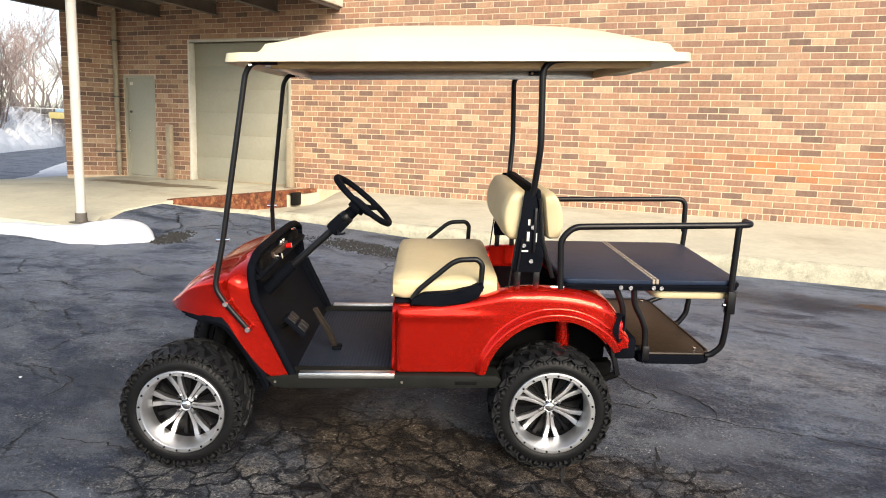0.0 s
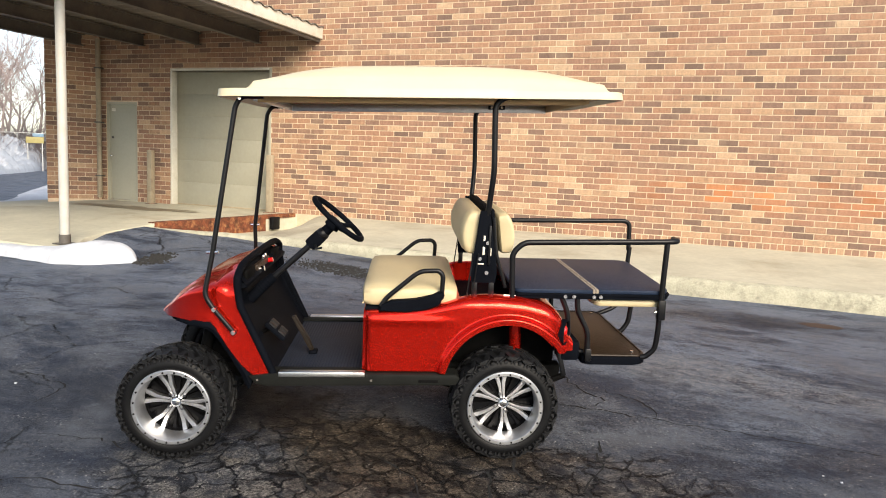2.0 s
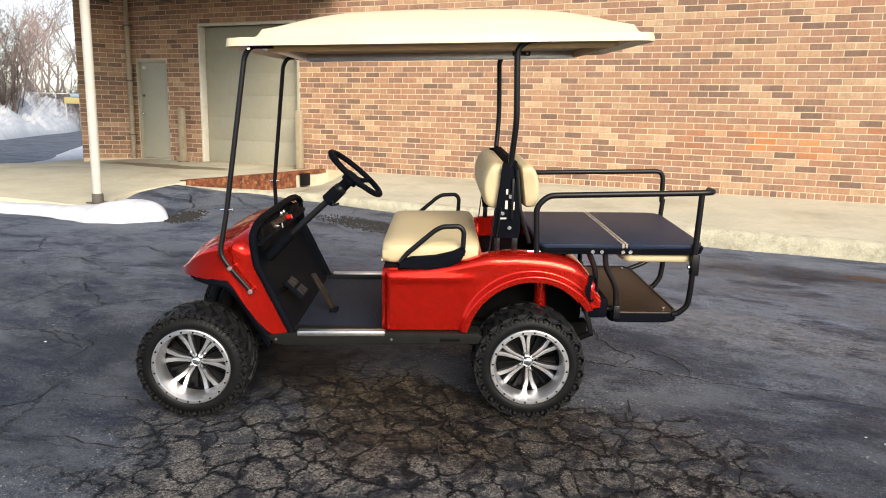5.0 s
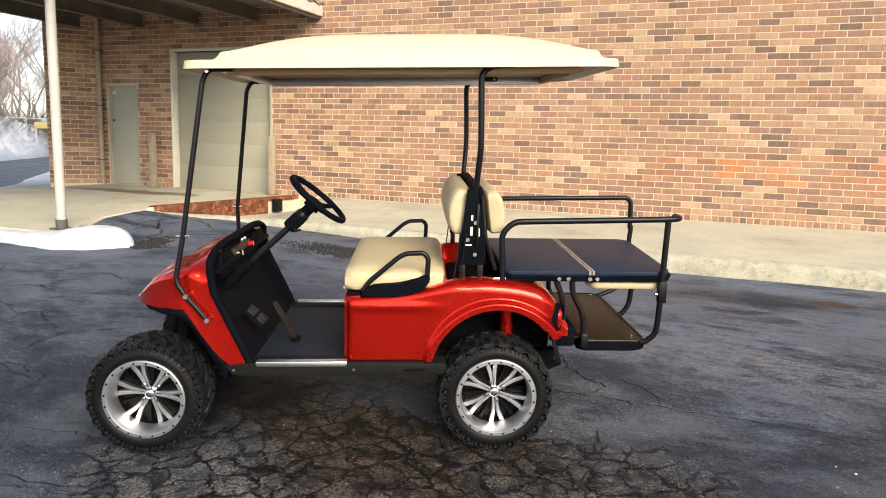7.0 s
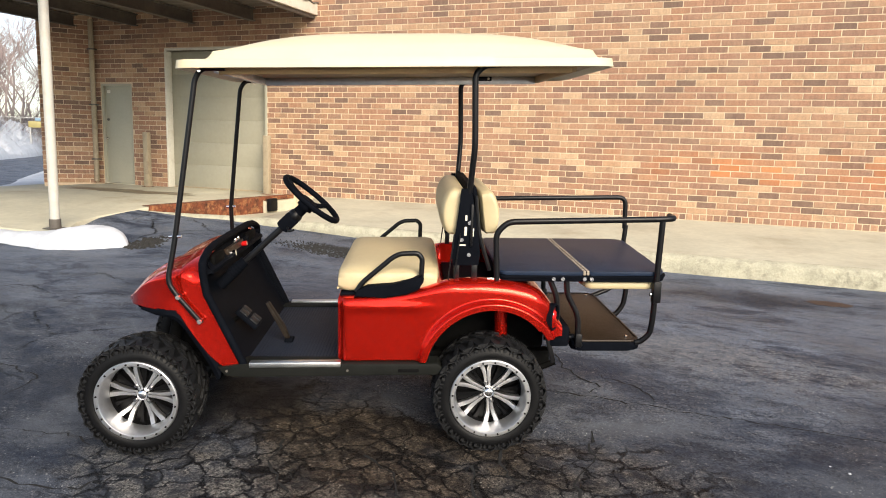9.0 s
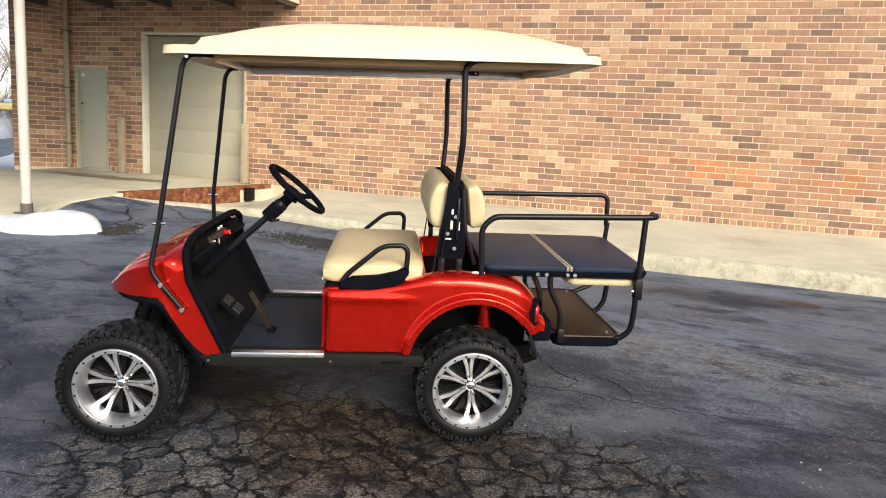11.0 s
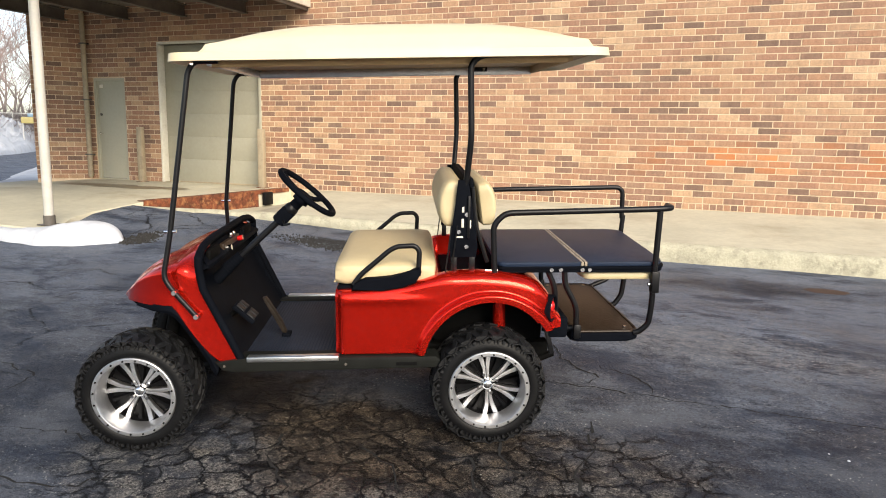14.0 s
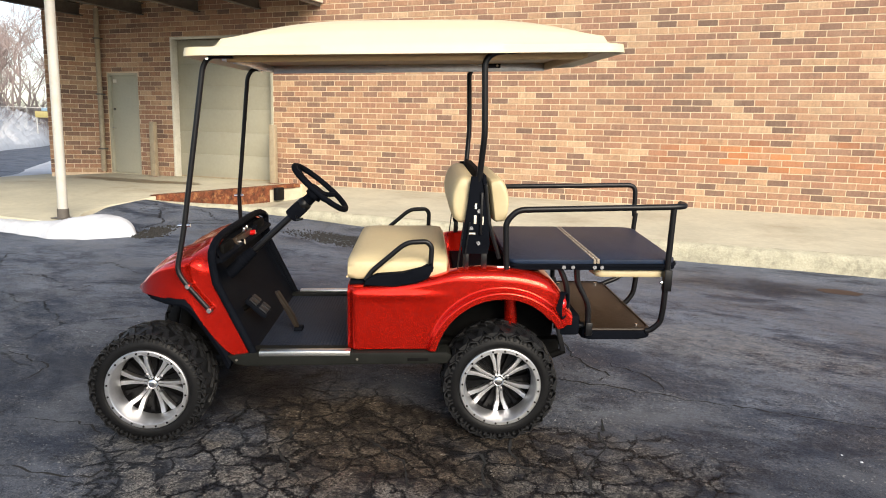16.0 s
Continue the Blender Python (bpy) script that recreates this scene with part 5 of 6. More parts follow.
def slab_piece(x0, x1, y0, y1, z0, z1, corners, bevel=0.008):
    """A flat piece with rounded plan corners, each with its own radius: front near, rear near, rear far, front far."""
    bm = bmesh.new()
    pts = []
    for (cx, cy, sx, sy), r, a0 in zip(((x0, y0, 1, 1), (x1, y0, -1, 1), (x1, y1, -1, -1), (x0, y1, 1, -1)), corners, (180, 270, 0, 90)):
        for k in range(7):
            a = radians(a0 + 90 * k / 6)
            pts.append((cx + sx * r + r * math.cos(a), cy + sy * r + r * math.sin(a)))
    lo, hi = [bm.verts.new((x, y, z0)) for x, y in pts], [bm.verts.new((x, y, z1)) for x, y in pts]
    n = len(pts)
    faces = [bm.faces.new(lo[::-1]), bm.faces.new(hi)]
    for i in range(n):
        bm.faces.new((lo[i], lo[(i + 1) % n], hi[(i + 1) % n], hi[i]))
    bmesh.ops.bevel(bm, geom=list({e for f in faces for e in f.edges}), offset=bevel, segments=2, affect="EDGES", profile=0.5)
    return bm


def skew(bm):
    """The deck's tail edge runs a little further back on the far side."""
    for v in bm.verts:
        v.co.x += 0.06 * step(v.co.x, 0.42, 0.80) * clamp(v.co.y + 0.5)


def build_deck():
    kit = new("rear_seat_kit")
    kit.parent = cart
    kit["label"] = "flip-down rear seat folded flat into a cargo deck"
    kit.matrix_local = pose(0.85, 0, 0.845, 0, 0.4, 0)
    # two padded leaves of the deck
    for x0, x1 in ((0.0, 0.407), (0.437, 0.815)):
        bm = slab_piece(x0, x1, -0.50, 0.47, 0.0145, 0.034, (0.03, 0.006, 0.006, 0.03) if x0 < 0.1 else (0.006, 0.07, 0.07, 0.006), 0.006)
        skew(bm)
        part("deck_pad", bm, DECK_BLACK, kit, "black vinyl deck leaf", smooth=50)
    # piano hinge: two riveted leaves with the dark knuckle between them
    for x in (0.4135, 0.4305):
        leaf = part("hinge_strip", boxed(x - 0.0062, x + 0.0062, -0.500, 0.467, 0.0148, 0.0362, bevel=0.0015), HINGE, kit, "worn beige hinge leaf")
        for k in range(13):
            part("rivet", tubed([(x, -0.46 + k * 0.075, 0.0355), (x, -0.46 + k * 0.075, 0.038)], 0.0032, seg=8), ALUMINIUM, leaf)
    part("hinge_knuckle", tubed([(0.422, -0.498, 0.030), (0.422, 0.465, 0.030)], 0.004, seg=8), DARK_UNDER, kit)
    for z0, z1, g in ((-0.014, 0.0, 0.0), (0.002, 0.0145, 0.005)):
        bm = slab_piece(-0.005, 0.82 + g, -0.508 - g, 0.478 + g, z0, z1, (0.03, 0.075, 0.075, 0.03), 0.004)
        skew(bm)
        part("deck_frame", bm, BLACK_PLASTIC, kit)
    for x in (0.26, 0.305, 0.41, 0.445):
        part("bolt", tubed([(x, -0.50, 0.0), (x, -0.518, 0.0)], 0.010, seg=10), CHROME, kit)
    bm = bmesh.new()
    pillow(bm, 0.405, 0.790, -0.503, 0.46, -0.068, -0.008, r=0.044, crown=0.0)
    part("seat_pad", bm, VINYL, kit, "tan vinyl seat pad slung under the deck", smooth=70)
    # side rails, each one bent tube
    for s in (-1, 1):
        y = s * 0.515 if s < 0 else 0.485
        o = 0.0 if s < 0 else 0.13
        bm = bmesh.new()
        tube(bm, [(-0.015, y, -0.02), (-0.025, y, 0.22), (0.03, y, 0.275), (0.10, y, 0.278), (0.765 + o, y, 0.295), (0.835 + o, y - s * 0.01, 0.298), (0.84 + o, y - s * 0.10, 0.298)] if s < 0 else [(-0.015, y, -0.02), (-0.025, y, 0.22), (0.03, y, 0.275), (0.10, y, 0.278), (0.765 + o, y, 0.293), (0.768 + o, y, 0.10)], 0.0145, seg=12, corner=0.05)
        part("side_rail", bm, BLACK_TUBE, kit, "black tubular grab rail")
        part("rear_post", tubed([(0.775 + o, y - s * 0.005, 0.29 if s < 0 else 0.12), (0.765 + o, y - s * 0.005, 0.0), (0.762 + o, y - s * 0.012, -0.20), (0.755 + o * 0.6, y - s * 0.02, -0.30), (0.715, y - s * 0.035, -0.343), (0.69, y - s * 0.04, -0.349)], 0.0145, seg=12, corner=0.05), BLACK_TUBE, kit)
        part("post_sleeve", boxed(0.748 + o, 0.786 + o, y - s * 0.005 - 0.02, y - s * 0.005 + 0.02, -0.115, -0.01, bevel=0.004), BLACK_TUBE, kit)
        part("bolt", tubed([(0.745 + o, y - s * 0.005, -0.075), (0.735 + o, y - s * 0.005, -0.075)], 0.009, seg=10), CHROME, kit)
        part("deck_leg", tubed([(0.33, y - s * 0.03, -0.01), (0.335, y - s * 0.03, -0.08), (0.395, y - s * 0.03, -0.19), (0.40, y - s * 0.03, -0.34)], 0.0145, seg=12, corner=0.04), BLACK_TUBE, kit)
        part("deck_leg", tubed([(0.25, y - s * 0.05, -0.01), (0.29, y - s * 0.05, -0.10), (0.30, y - s * 0.06, -0.24), (0.26, y - s * 0.08, -0.30)], 0.0145, seg=12, corner=0.04), BLACK_TUBE, kit)
        part("leg_plate", boxed(0.385, 0.420, y - s * 0.03 - 0.016, y - s * 0.03 + 0.016, -0.37, -0.30, bevel=0.006), BLACK_TUBE, kit)
        part("front_pin", tubed([(-0.06, y, 0.0), (0.0, y, 0.0)], 0.005, seg=8), ALUMINIUM, kit)
    part("centre_post", tubed([(0.790, 0.02, -0.015), (0.785, 0.02, -0.18), (0.775, 0.02, -0.29), (0.735, 0.02, -0.345), (0.70, 0.02, -0.35)], 0.0145, seg=12, corner=0.04), BLACK_TUBE, kit)
    # foot step: a tray with a deep black skirt, and a narrow strip before it
    step_plate = part("foot_plate", slab_piece(0.395, 0.705, -0.47, 0.47, -0.352, -0.338, (0.02, 0.06, 0.06, 0.02), 0.004), STEP_BROWN, kit, "brown textured foot plate")
    part("step_skirt", slab_piece(0.375, 0.725, -0.492, 0.492, -0.388, -0.344, (0.03, 0.075, 0.075, 0.03), 0.008), BLACK_PLASTIC, kit)
    bm = bmesh.new()
    tube(bm, [(0.405, -0.478, -0.341), (0.68, -0.478, -0.341), (0.712, -0.44, -0.341), (0.712, 0.44, -0.341), (0.68, 0.478, -0.341), (0.405, 0.478, -0.341)], 0.008, seg=8, corner=0.05)
    part("step_rim", bm, STEP_BROWN, kit)
    strip = part("step_strip", slab_piece(-0.045, 0.045, -0.44, 0.44, 0.0, 0.012, (0.02, 0.02, 0.02, 0.02), 0.004), STEP_BROWN, kit, "brown textured foot strip")
    strip.matrix_local = pose(0.318, 0, -0.300, 0, 22, 0)
    for x in (0.43, 0.66):
        for y in (-0.42, 0.42):
            part("bolt", tubed([(x, y, -0.336), (x, y, -0.330)], 0.008, seg=10), CHROME, step_plate)

    # the step hangs a little closer under the deck
    for o in list(kit.children) + list(step_plate.children):
        if o != strip:
            for v in o.data.vertices:
                v.co.z += 0.019 * step(-v.co.z, 0.18, 0.32)


build_deck()


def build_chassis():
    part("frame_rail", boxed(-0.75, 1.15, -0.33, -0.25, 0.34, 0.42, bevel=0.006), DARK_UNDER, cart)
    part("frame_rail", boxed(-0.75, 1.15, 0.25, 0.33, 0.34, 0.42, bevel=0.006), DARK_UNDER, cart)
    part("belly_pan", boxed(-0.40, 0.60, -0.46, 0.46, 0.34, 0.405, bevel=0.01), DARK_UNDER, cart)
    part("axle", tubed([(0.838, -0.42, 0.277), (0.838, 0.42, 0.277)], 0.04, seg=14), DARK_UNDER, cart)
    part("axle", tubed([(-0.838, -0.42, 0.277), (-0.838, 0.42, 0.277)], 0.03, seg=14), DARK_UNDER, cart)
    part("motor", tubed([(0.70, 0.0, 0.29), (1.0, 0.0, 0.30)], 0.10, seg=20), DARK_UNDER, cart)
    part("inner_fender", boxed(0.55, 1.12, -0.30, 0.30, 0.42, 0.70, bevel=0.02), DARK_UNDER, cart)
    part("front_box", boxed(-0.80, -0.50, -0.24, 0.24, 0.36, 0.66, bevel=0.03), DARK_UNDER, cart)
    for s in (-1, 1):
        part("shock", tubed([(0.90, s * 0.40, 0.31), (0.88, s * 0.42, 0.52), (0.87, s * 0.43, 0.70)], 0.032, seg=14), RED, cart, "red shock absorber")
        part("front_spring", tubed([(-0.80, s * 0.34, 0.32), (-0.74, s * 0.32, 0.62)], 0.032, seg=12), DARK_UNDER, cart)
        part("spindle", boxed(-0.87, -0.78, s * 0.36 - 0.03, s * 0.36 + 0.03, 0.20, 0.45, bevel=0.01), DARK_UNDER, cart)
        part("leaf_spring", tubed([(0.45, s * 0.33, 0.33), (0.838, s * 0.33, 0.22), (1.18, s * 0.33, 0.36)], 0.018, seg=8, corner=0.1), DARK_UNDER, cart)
        # mud bracket behind the rear wheel
        bm = bmesh.new()
        prism(bm, [(1.090, 0.55), (1.114, 0.55), (1.150, 0.415), (1.126, 0.410)], s * 0.47, s * 0.495, bevel=0.003)
        part("hanger", bm, BLACK_TUBE, cart)
    part("rear_bumper", boxed(1.11, 1.21, -0.50, 0.50, 0.495, 0.60, bevel=0.015), BLACK_PLASTIC, cart)
    part("hitch", boxed(1.15, 1.26, -0.05, 0.05, 0.42, 0.50, bevel=0.01), BLACK_TUBE, cart)
    part("kit_arm", tubed([(1.10, -0.40, 0.52), (1.25, -0.42, 0.52)], 0.02, seg=10), BLACK_TUBE, cart)
    part("kit_arm", tubed([(1.10, 0.40, 0.52), (1.25, 0.42, 0.52)], 0.02, seg=10), BLACK_TUBE, cart)


build_chassis()


def rake():
    """Upper parts sit a little further back: the body leans with the lift."""
    for ob in cart.children:
        if ob.name.startswith("wheel") and ob.type == "EMPTY":
            continue
        if ob.matrix_basis == Matrix.Identity(4) and ob.type == "MESH":
            done = [ob] + [c for c in ob.children if c.matrix_basis == Matrix.Identity(4)]
            for o in done:
                for v in o.data.vertices:
                    v.co.x += 0.022 * v.co.z
            for c in ob.children:
                if c not in done:
                    c.location.x += 0.022 * c.location.z
        else:
            ob.location.x += 0.022 * ob.location.z


rake()

CRACK_LINES = [
    ([(0.75, 0.20), (1.04, 0.19), (1.63, 0.18), (2.14, 0.19), (2.67, 0.24), (3.6, 0.42)], 0.0035),
    ([(0.86, 0.85), (0.93, 0.68), (1.1, 0.45), (1.22, 0.42), (1.21, 0.21)], 0.0035),
    ([(1.19, 0.56), (1.46, 0.45), (1.59, 0.19)], 0.0025),
    ([(1.3, -0.27), (1.34, -0.6), (1.3, -0.84), (1.39, -0.99), (1.5, -1.3)], 0.0035),
    ([(-2.5, -0.7), (-2.03, -0.81), (-1.95, -1.14)], 0.0025),
    ([(-1.56, -1.41), (-1.2, -1.31), (-0.95, -1.36)], 0.0025),
    ([(-1.3, -1.85), (-1.1, -1.76), (-0.98, -1.76), (-0.85, -1.74), (-0.7, -1.69), (-0.6, -1.5)], 0.0035),
    ([(0.83, -0.84), (0.91, -1.03), (0.97, -1.14), (1.05, -1.4)], 0.0035),
    ([(0.92, -0.66), (1.0, -0.89), (1.13, -0.93), (1.26, -0.8)], 0.0035),
    ([(-3.56, 0.62), (-3.53, 1.03), (-3.12, 1.05)], 0.003),
    ([(-0.14, -0.95), (-0.07, -1.19), (0.16, -1.38), (0.21, -1.52)], 0.003),
    ([(0.31, -0.95), (0.56, -1.09), (0.65, -1.32)], 0.003),
]

# ---- snow, loose ground and distance ----


def mound(name, label, cx, cy, lx, ly, h, turn, rough=0.2, seed=1, n=48, power=1.0, base=None):
    """A lump with an uneven rim, sunk a little into the ground."""
    bm = bmesh.new()
    rows = []
    for i in range(n + 1):
        row = []
        r = i / n
        for k in range(n * 2):
            a = 2 * math.pi * k / (n * 2)
            wob = 1 + 0.18 * noise.noise(Vector((math.cos(a) * 1.7, math.sin(a) * 1.7, seed)))
            u, v = r * math.cos(a) * lx * wob, r * math.sin(a) * ly * wob
            x, y = cx + u * math.cos(turn) - v * math.sin(turn), cy + u * math.sin(turn) + v * math.cos(turn)
            prof = (1 - r ** 2.2) ** power
            z = h * prof * (1 + rough * noise.noise(Vector((x * 1.3, y * 1.3, seed))) + 0.4 * rough * noise.noise(Vector((x * 5, y * 5, seed))) + (0.55 * rough * noise.noise(Vector((x * 0.45, y * 0.45, seed))) if lx > 5 else 0.0))
            b = ground_z(x, y) if base is None else base
            row.append((x, y, b + z - 0.01 - (0.03 if i == n else 0)))
        rows.append(row + row[:1])
    sheet(bm, rows)
    bmesh.ops.remove_doubles(bm, verts=bm.verts, dist=0.0005)
    ob = part(name, bm, SNOW, smooth=80)
    return tagged(ob, label, "snow", kind="stuff")


def snow_heap():
    """Melting snow along the slab edge that swells into a rounded lobe at its end."""
    front = [(-13.0, 2.40), (-9.5, 2.46), (-6.9, 2.55), (-6.1, 2.50), (-5.6, 2.68), (-5.2, 3.00)]
    back = [(-13.0, 2.84), (-9.5, 2.84), (-6.6, 2.88), (-6.15, 3.02), (-5.75, 3.32), (-5.4, 3.28), (-5.2, 3.02)]
    high = [(-13.0, 0.16), (-9.5, 0.15), (-6.7, 0.15), (-6.25, 0.20), (-5.85, 0.285), (-5.5, 0.24), (-5.28, 0.11), (-5.2, 0.0)]
    bm = bmesh.new()
    rows = []
    n = 260
    for i in range(n + 1):
        x = -13.0 + 7.8 * (1 - (1 - i / n) ** 1.6)
        y0 = soft_curve(front, x, 0.12) + 0.03 * noise.noise(Vector((x * 4, 0, 3)))
        y1 = soft_curve(back, x, 0.12) + 0.02 * noise.noise(Vector((x * 4, 9, 3)))
        h = soft_curve(high, x, 0.08) if i < n else 0.0
        row = []
        for k in range(29):
            t = k / 28
            y = y0 + (y1 - y0) * t
            up = max(0.0, 1 - abs(2 * t - 1) ** 2.6) ** 0.6
            lump = 1 + 0.10 * noise.noise(Vector((x * 2.2, y * 2.2, 5))) + 0.05 * noise.noise(Vector((x * 8, y * 8, 5)))
            row.append((x, y, ground_z(x, y) - 0.025 + (0.9 * h * lump + 0.02) * up))
        rows.append(row)
    sheet(bm, rows)
    tagged(part("snow_heap", bm, SNOW, smooth=80), "melting snow heap along the slab edge with a rounded end", "snow", kind="stuff")


snow_heap()
mound("snow_patch", "small snow patch by the kerb", 0.05, 5.02, 0.42, 0.12, 0.09, 0.05, 0.2, 6, n=20)
mound("snow_bank", "ploughed bank of dirty snow with tumbled lumps", -43.5, 28.1, 22.5, 3.9, 1.95, radians(136), 0.5, 12, base=0.0, power=0.62, n=110)


def snow_wedge():
    """Thin snow between the slab and the road, with a ragged rim."""
    bm = bmesh.new()
    rows = []
    for i in range(61):
        s = i / 60
        a = Vector((-12.86, 6.0)).lerp(Vector((-23.2, 16.8)), s)
        b = Vector((-12.86, 9.6)).lerp(Vector((-21.6, 18.6)), s)
        a += Vector((-0.7, -0.7)) * 0.35 * noise.noise(Vector((s * 9, 0, 4)))
        row = []
        for k in range(25):
            t = k / 24
            p = a.lerp(b, t)
            h = 0.16 * step(t, 0.0, 0.22) * (1 - step(s, 0.9, 1.0)) * (1 + 0.4 * noise.noise(Vector((p.x * 1.5, p.y * 1.5, 2))))
            row.append((p.x, p.y, h - 0.012 + 0.02 * noise.noise(Vector((p.x * 5, p.y * 5, 8))) * step(t, 0, 0.2)))
        rows.append(row)
    sheet(bm, rows)
    tagged(part("snow_strip", bm, SNOW, smooth=80), "thin ragged strip of snow on the verge", "snow", kind="stuff")


snow_wedge()


def scatter(name, label, cx, cy, lx, ly, count, size, mat, seed, turn=0.0):
    """Loose crumbs of broken asphalt lying on the ground."""
    rnd = random.Random(seed)
    verts, faces = [], []
    for _ in range(count):
        a, r = rnd.uniform(0, 2 * math.pi), math.sqrt(rnd.random()) * rnd.uniform(0.5, 1)
        u, v = lx * r * math.cos(a), ly * r * math.sin(a)
        x, y = cx + u * math.cos(turn) - v * math.sin(turn), cy + u * math.sin(turn) + v * math.cos(turn)
        s = size * rnd.uniform(0.4, 1.5)
        z = ground_z(x, y)
        b = len(verts)
        t = rnd.uniform(0, 6)
        for k in range(4):
            verts.append((x + s * math.cos(t + k * 1.57) * rnd.uniform(0.6, 1), y + s * math.sin(t + k * 1.57) * rnd.uniform(0.6, 1), z - 0.004))
        verts.append((x + rnd.uniform(-0.3, 0.3) * s, y + rnd.uniform(-0.3, 0.3) * s, z + s * rnd.uniform(0.4, 0.9)))
        faces += [(b, b + 1, b + 4), (b + 1, b + 2, b + 4), (b + 2, b + 3, b + 4), (b + 3, b, b + 4)]
    me = bpy.data.meshes.new(name)
    me.from_pydata(verts, [], faces)
    me.materials.append(mat)
    return tagged(new(name, me), label, "gravel", kind="stuff")


scatter("loose_gravel", "loose crumbs of broken asphalt by the snow", -5.10, 3.24, 0.30, 0.38, 300, 0.030, GRAVEL, 3)
scatter("loose_gravel", "strip of loose gravel washed across the asphalt", -2.5, 4.0, 1.25, 0.36, 2600, 0.018, GRAVEL, 4, radians(-6))


def crumb(x, y, r, seed):
    """A lump of old ice left on the asphalt."""
    bm = bmesh.new()
    bmesh.ops.create_icosphere(bm, subdivisions=2, radius=r)
    for v in bm.verts:
        v.co *= 1 + 0.35 * noise.noise(v.co * (1.6 / r) + Vector((seed, 0, 0)))
        v.co.z *= 0.55
    bmesh.ops.translate(bm, verts=bm.verts, vec=(x, y, ground_z(x, y) + 0.3 * r))
    tagged(part("ice_crumb", bm, SNOW, smooth=60), "small white crumb of ice on the asphalt", "ice", "ice crumbs")


for i, (x, y, r) in enumerate(((-2.36, -0.90, 0.009), (2.475, -0.243, 0.007), (2.40, -0.20, 0.005))):
    crumb(x, y, r, i)


def ribbon(pts, w, seed):
    """A ragged dark crack on the ground."""
    rnd = random.Random(seed)
    fine = []
    for (x0, y0), (x1, y1) in zip(pts, pts[1:]):
        n = max(2, int(math.hypot(x1 - x0, y1 - y0) / 0.05))
        for i in range(n):
            t = i / n
            fine.append((x0 + (x1 - x0) * t + rnd.uniform(-0.021, 0.021), y0 + (y1 - y0) * t + rnd.uniform(-0.021, 0.021)))
    bm = bmesh.new()
    rows = []
    for i, (x, y) in enumerate(fine):
        k = w * rnd.uniform(0.4, 1.2) * min(1, 4 * (1 - i / len(fine)) + 0.15)
        rows.append([(x - k, y - k, ground_z(x - k, y - k) + 0.003), (x + k, y + k, ground_z(x + k, y + k) + 0.003)])
    sheet(bm, rows)
    return bm


for i, (pts, w) in enumerate(CRACK_LINES):
    tagged(part("crack", ribbon(pts, 1.7 * w, i), CRACK), "open crack across the asphalt", "crack", "asphalt cracks", "structure")


def slab_blot(cx, cy, lx, ly):
    bm = bmesh.new()
    vs = []
    for k in range(60):
        a = 2 * math.pi * k / 60
        w = 1 + 0.5 * noise.noise(Vector((math.cos(a) * 2.5, math.sin(a) * 2.5, 14)))
        x, y = cx + lx * w * math.cos(a), cy + ly * w * math.sin(a)
        vs.append(bm.verts.new((x, y, slab_top(y) + 0.003)))
    bm.faces.new(vs)
    return bm


def blot(cx, cy, lx, ly):
    bm = bmesh.new()
    vs = []
    for k in range(40):
        a = 2 * math.pi * k / 40
        w = 1 + 0.25 * noise.noise(Vector((math.cos(a) * 2, math.sin(a) * 2, 4)))
        x, y = cx + lx * w * math.cos(a), cy + ly * w * math.sin(a)
        vs.append(bm.verts.new((x, y, ground_z(x, y) + 0.004)))
    bm.faces.new(vs)
    return bm


tagged(part("damp_stain", slab_blot(-9.0, 6.9, 1.5, 0.30), DAMP), "dark damp stain on the slab before the dock door", "stain", kind="structure")
tagged(part("rust_stain", blot(2.98, 4.05, 0.21, 0.12), OIL), "rust-brown stain on the asphalt", "stain", kind="structure")


def bare_tree(at, height, seed, spread_=0.5, levels=5):
    """A leafless tree: forking limbs down to twigs."""
    rnd = random.Random(seed)
    t = thing("bare_tree", "leafless grey winter tree beyond the yard", "tree", "bare trees", at=pose(*at))
    limbs, twigs = bmesh.new(), bmesh.new()

    def grow(p, d, length, r, level):
        q = p
        pts = [p]
        for _ in range(3):
            d = (d + Vector((rnd.uniform(-1, 1), rnd.uniform(-1, 1), rnd.uniform(-0.4, 0.8))) * 0.16).normalized()
            q = q + d * length / 3
            pts.append(q)
        tube(limbs if level < 3 else twigs, pts, r, seg=6 if level < 2 else 3, taper=0.6)
        if level >= levels:
            return
        for k in range(rnd.choice((2, 3, 3)) + (1 if level > 1 else 0)):
            s = Vector((rnd.uniform(-1, 1), rnd.uniform(-1, 1), rnd.uniform(-0.2, 0.9))).normalized()
            start = pts[rnd.choice((1, 2, 3, 3))]
            grow(start, (d * (1 - spread_) + s * spread_).normalized(), length * rnd.uniform(0.6, 0.8), r * 0.58, level + 1)

    grow(Vector((0, 0, -0.2)), Vector((0, 0, 1)), height * 0.3, height * 0.0115, 0)
    part("trunk", limbs, BARK, t)
    part("crown", twigs, TWIGS, t)
    return t


TREES = [(-44, 24.5, 10), (-46, 27.5, 11.5), (-52, 31, 12), (-49, 34, 10), (-58, 38, 13), (-60, 43, 12), (-66, 42, 15), (-50, 26, 11.5), (-75, 54, 16), (-72, 47, 15), (-85, 60, 16), (-46, 21, 10), (-88, 68, 15), (-41.5, 22.0, 9), (-56, 35, 11), (-62, 48, 13), (-68, 50, 13)]
for i, (x, y, h) in enumerate(TREES):
    bare_tree((x, y, 0), h * 1.25, 20 + i)


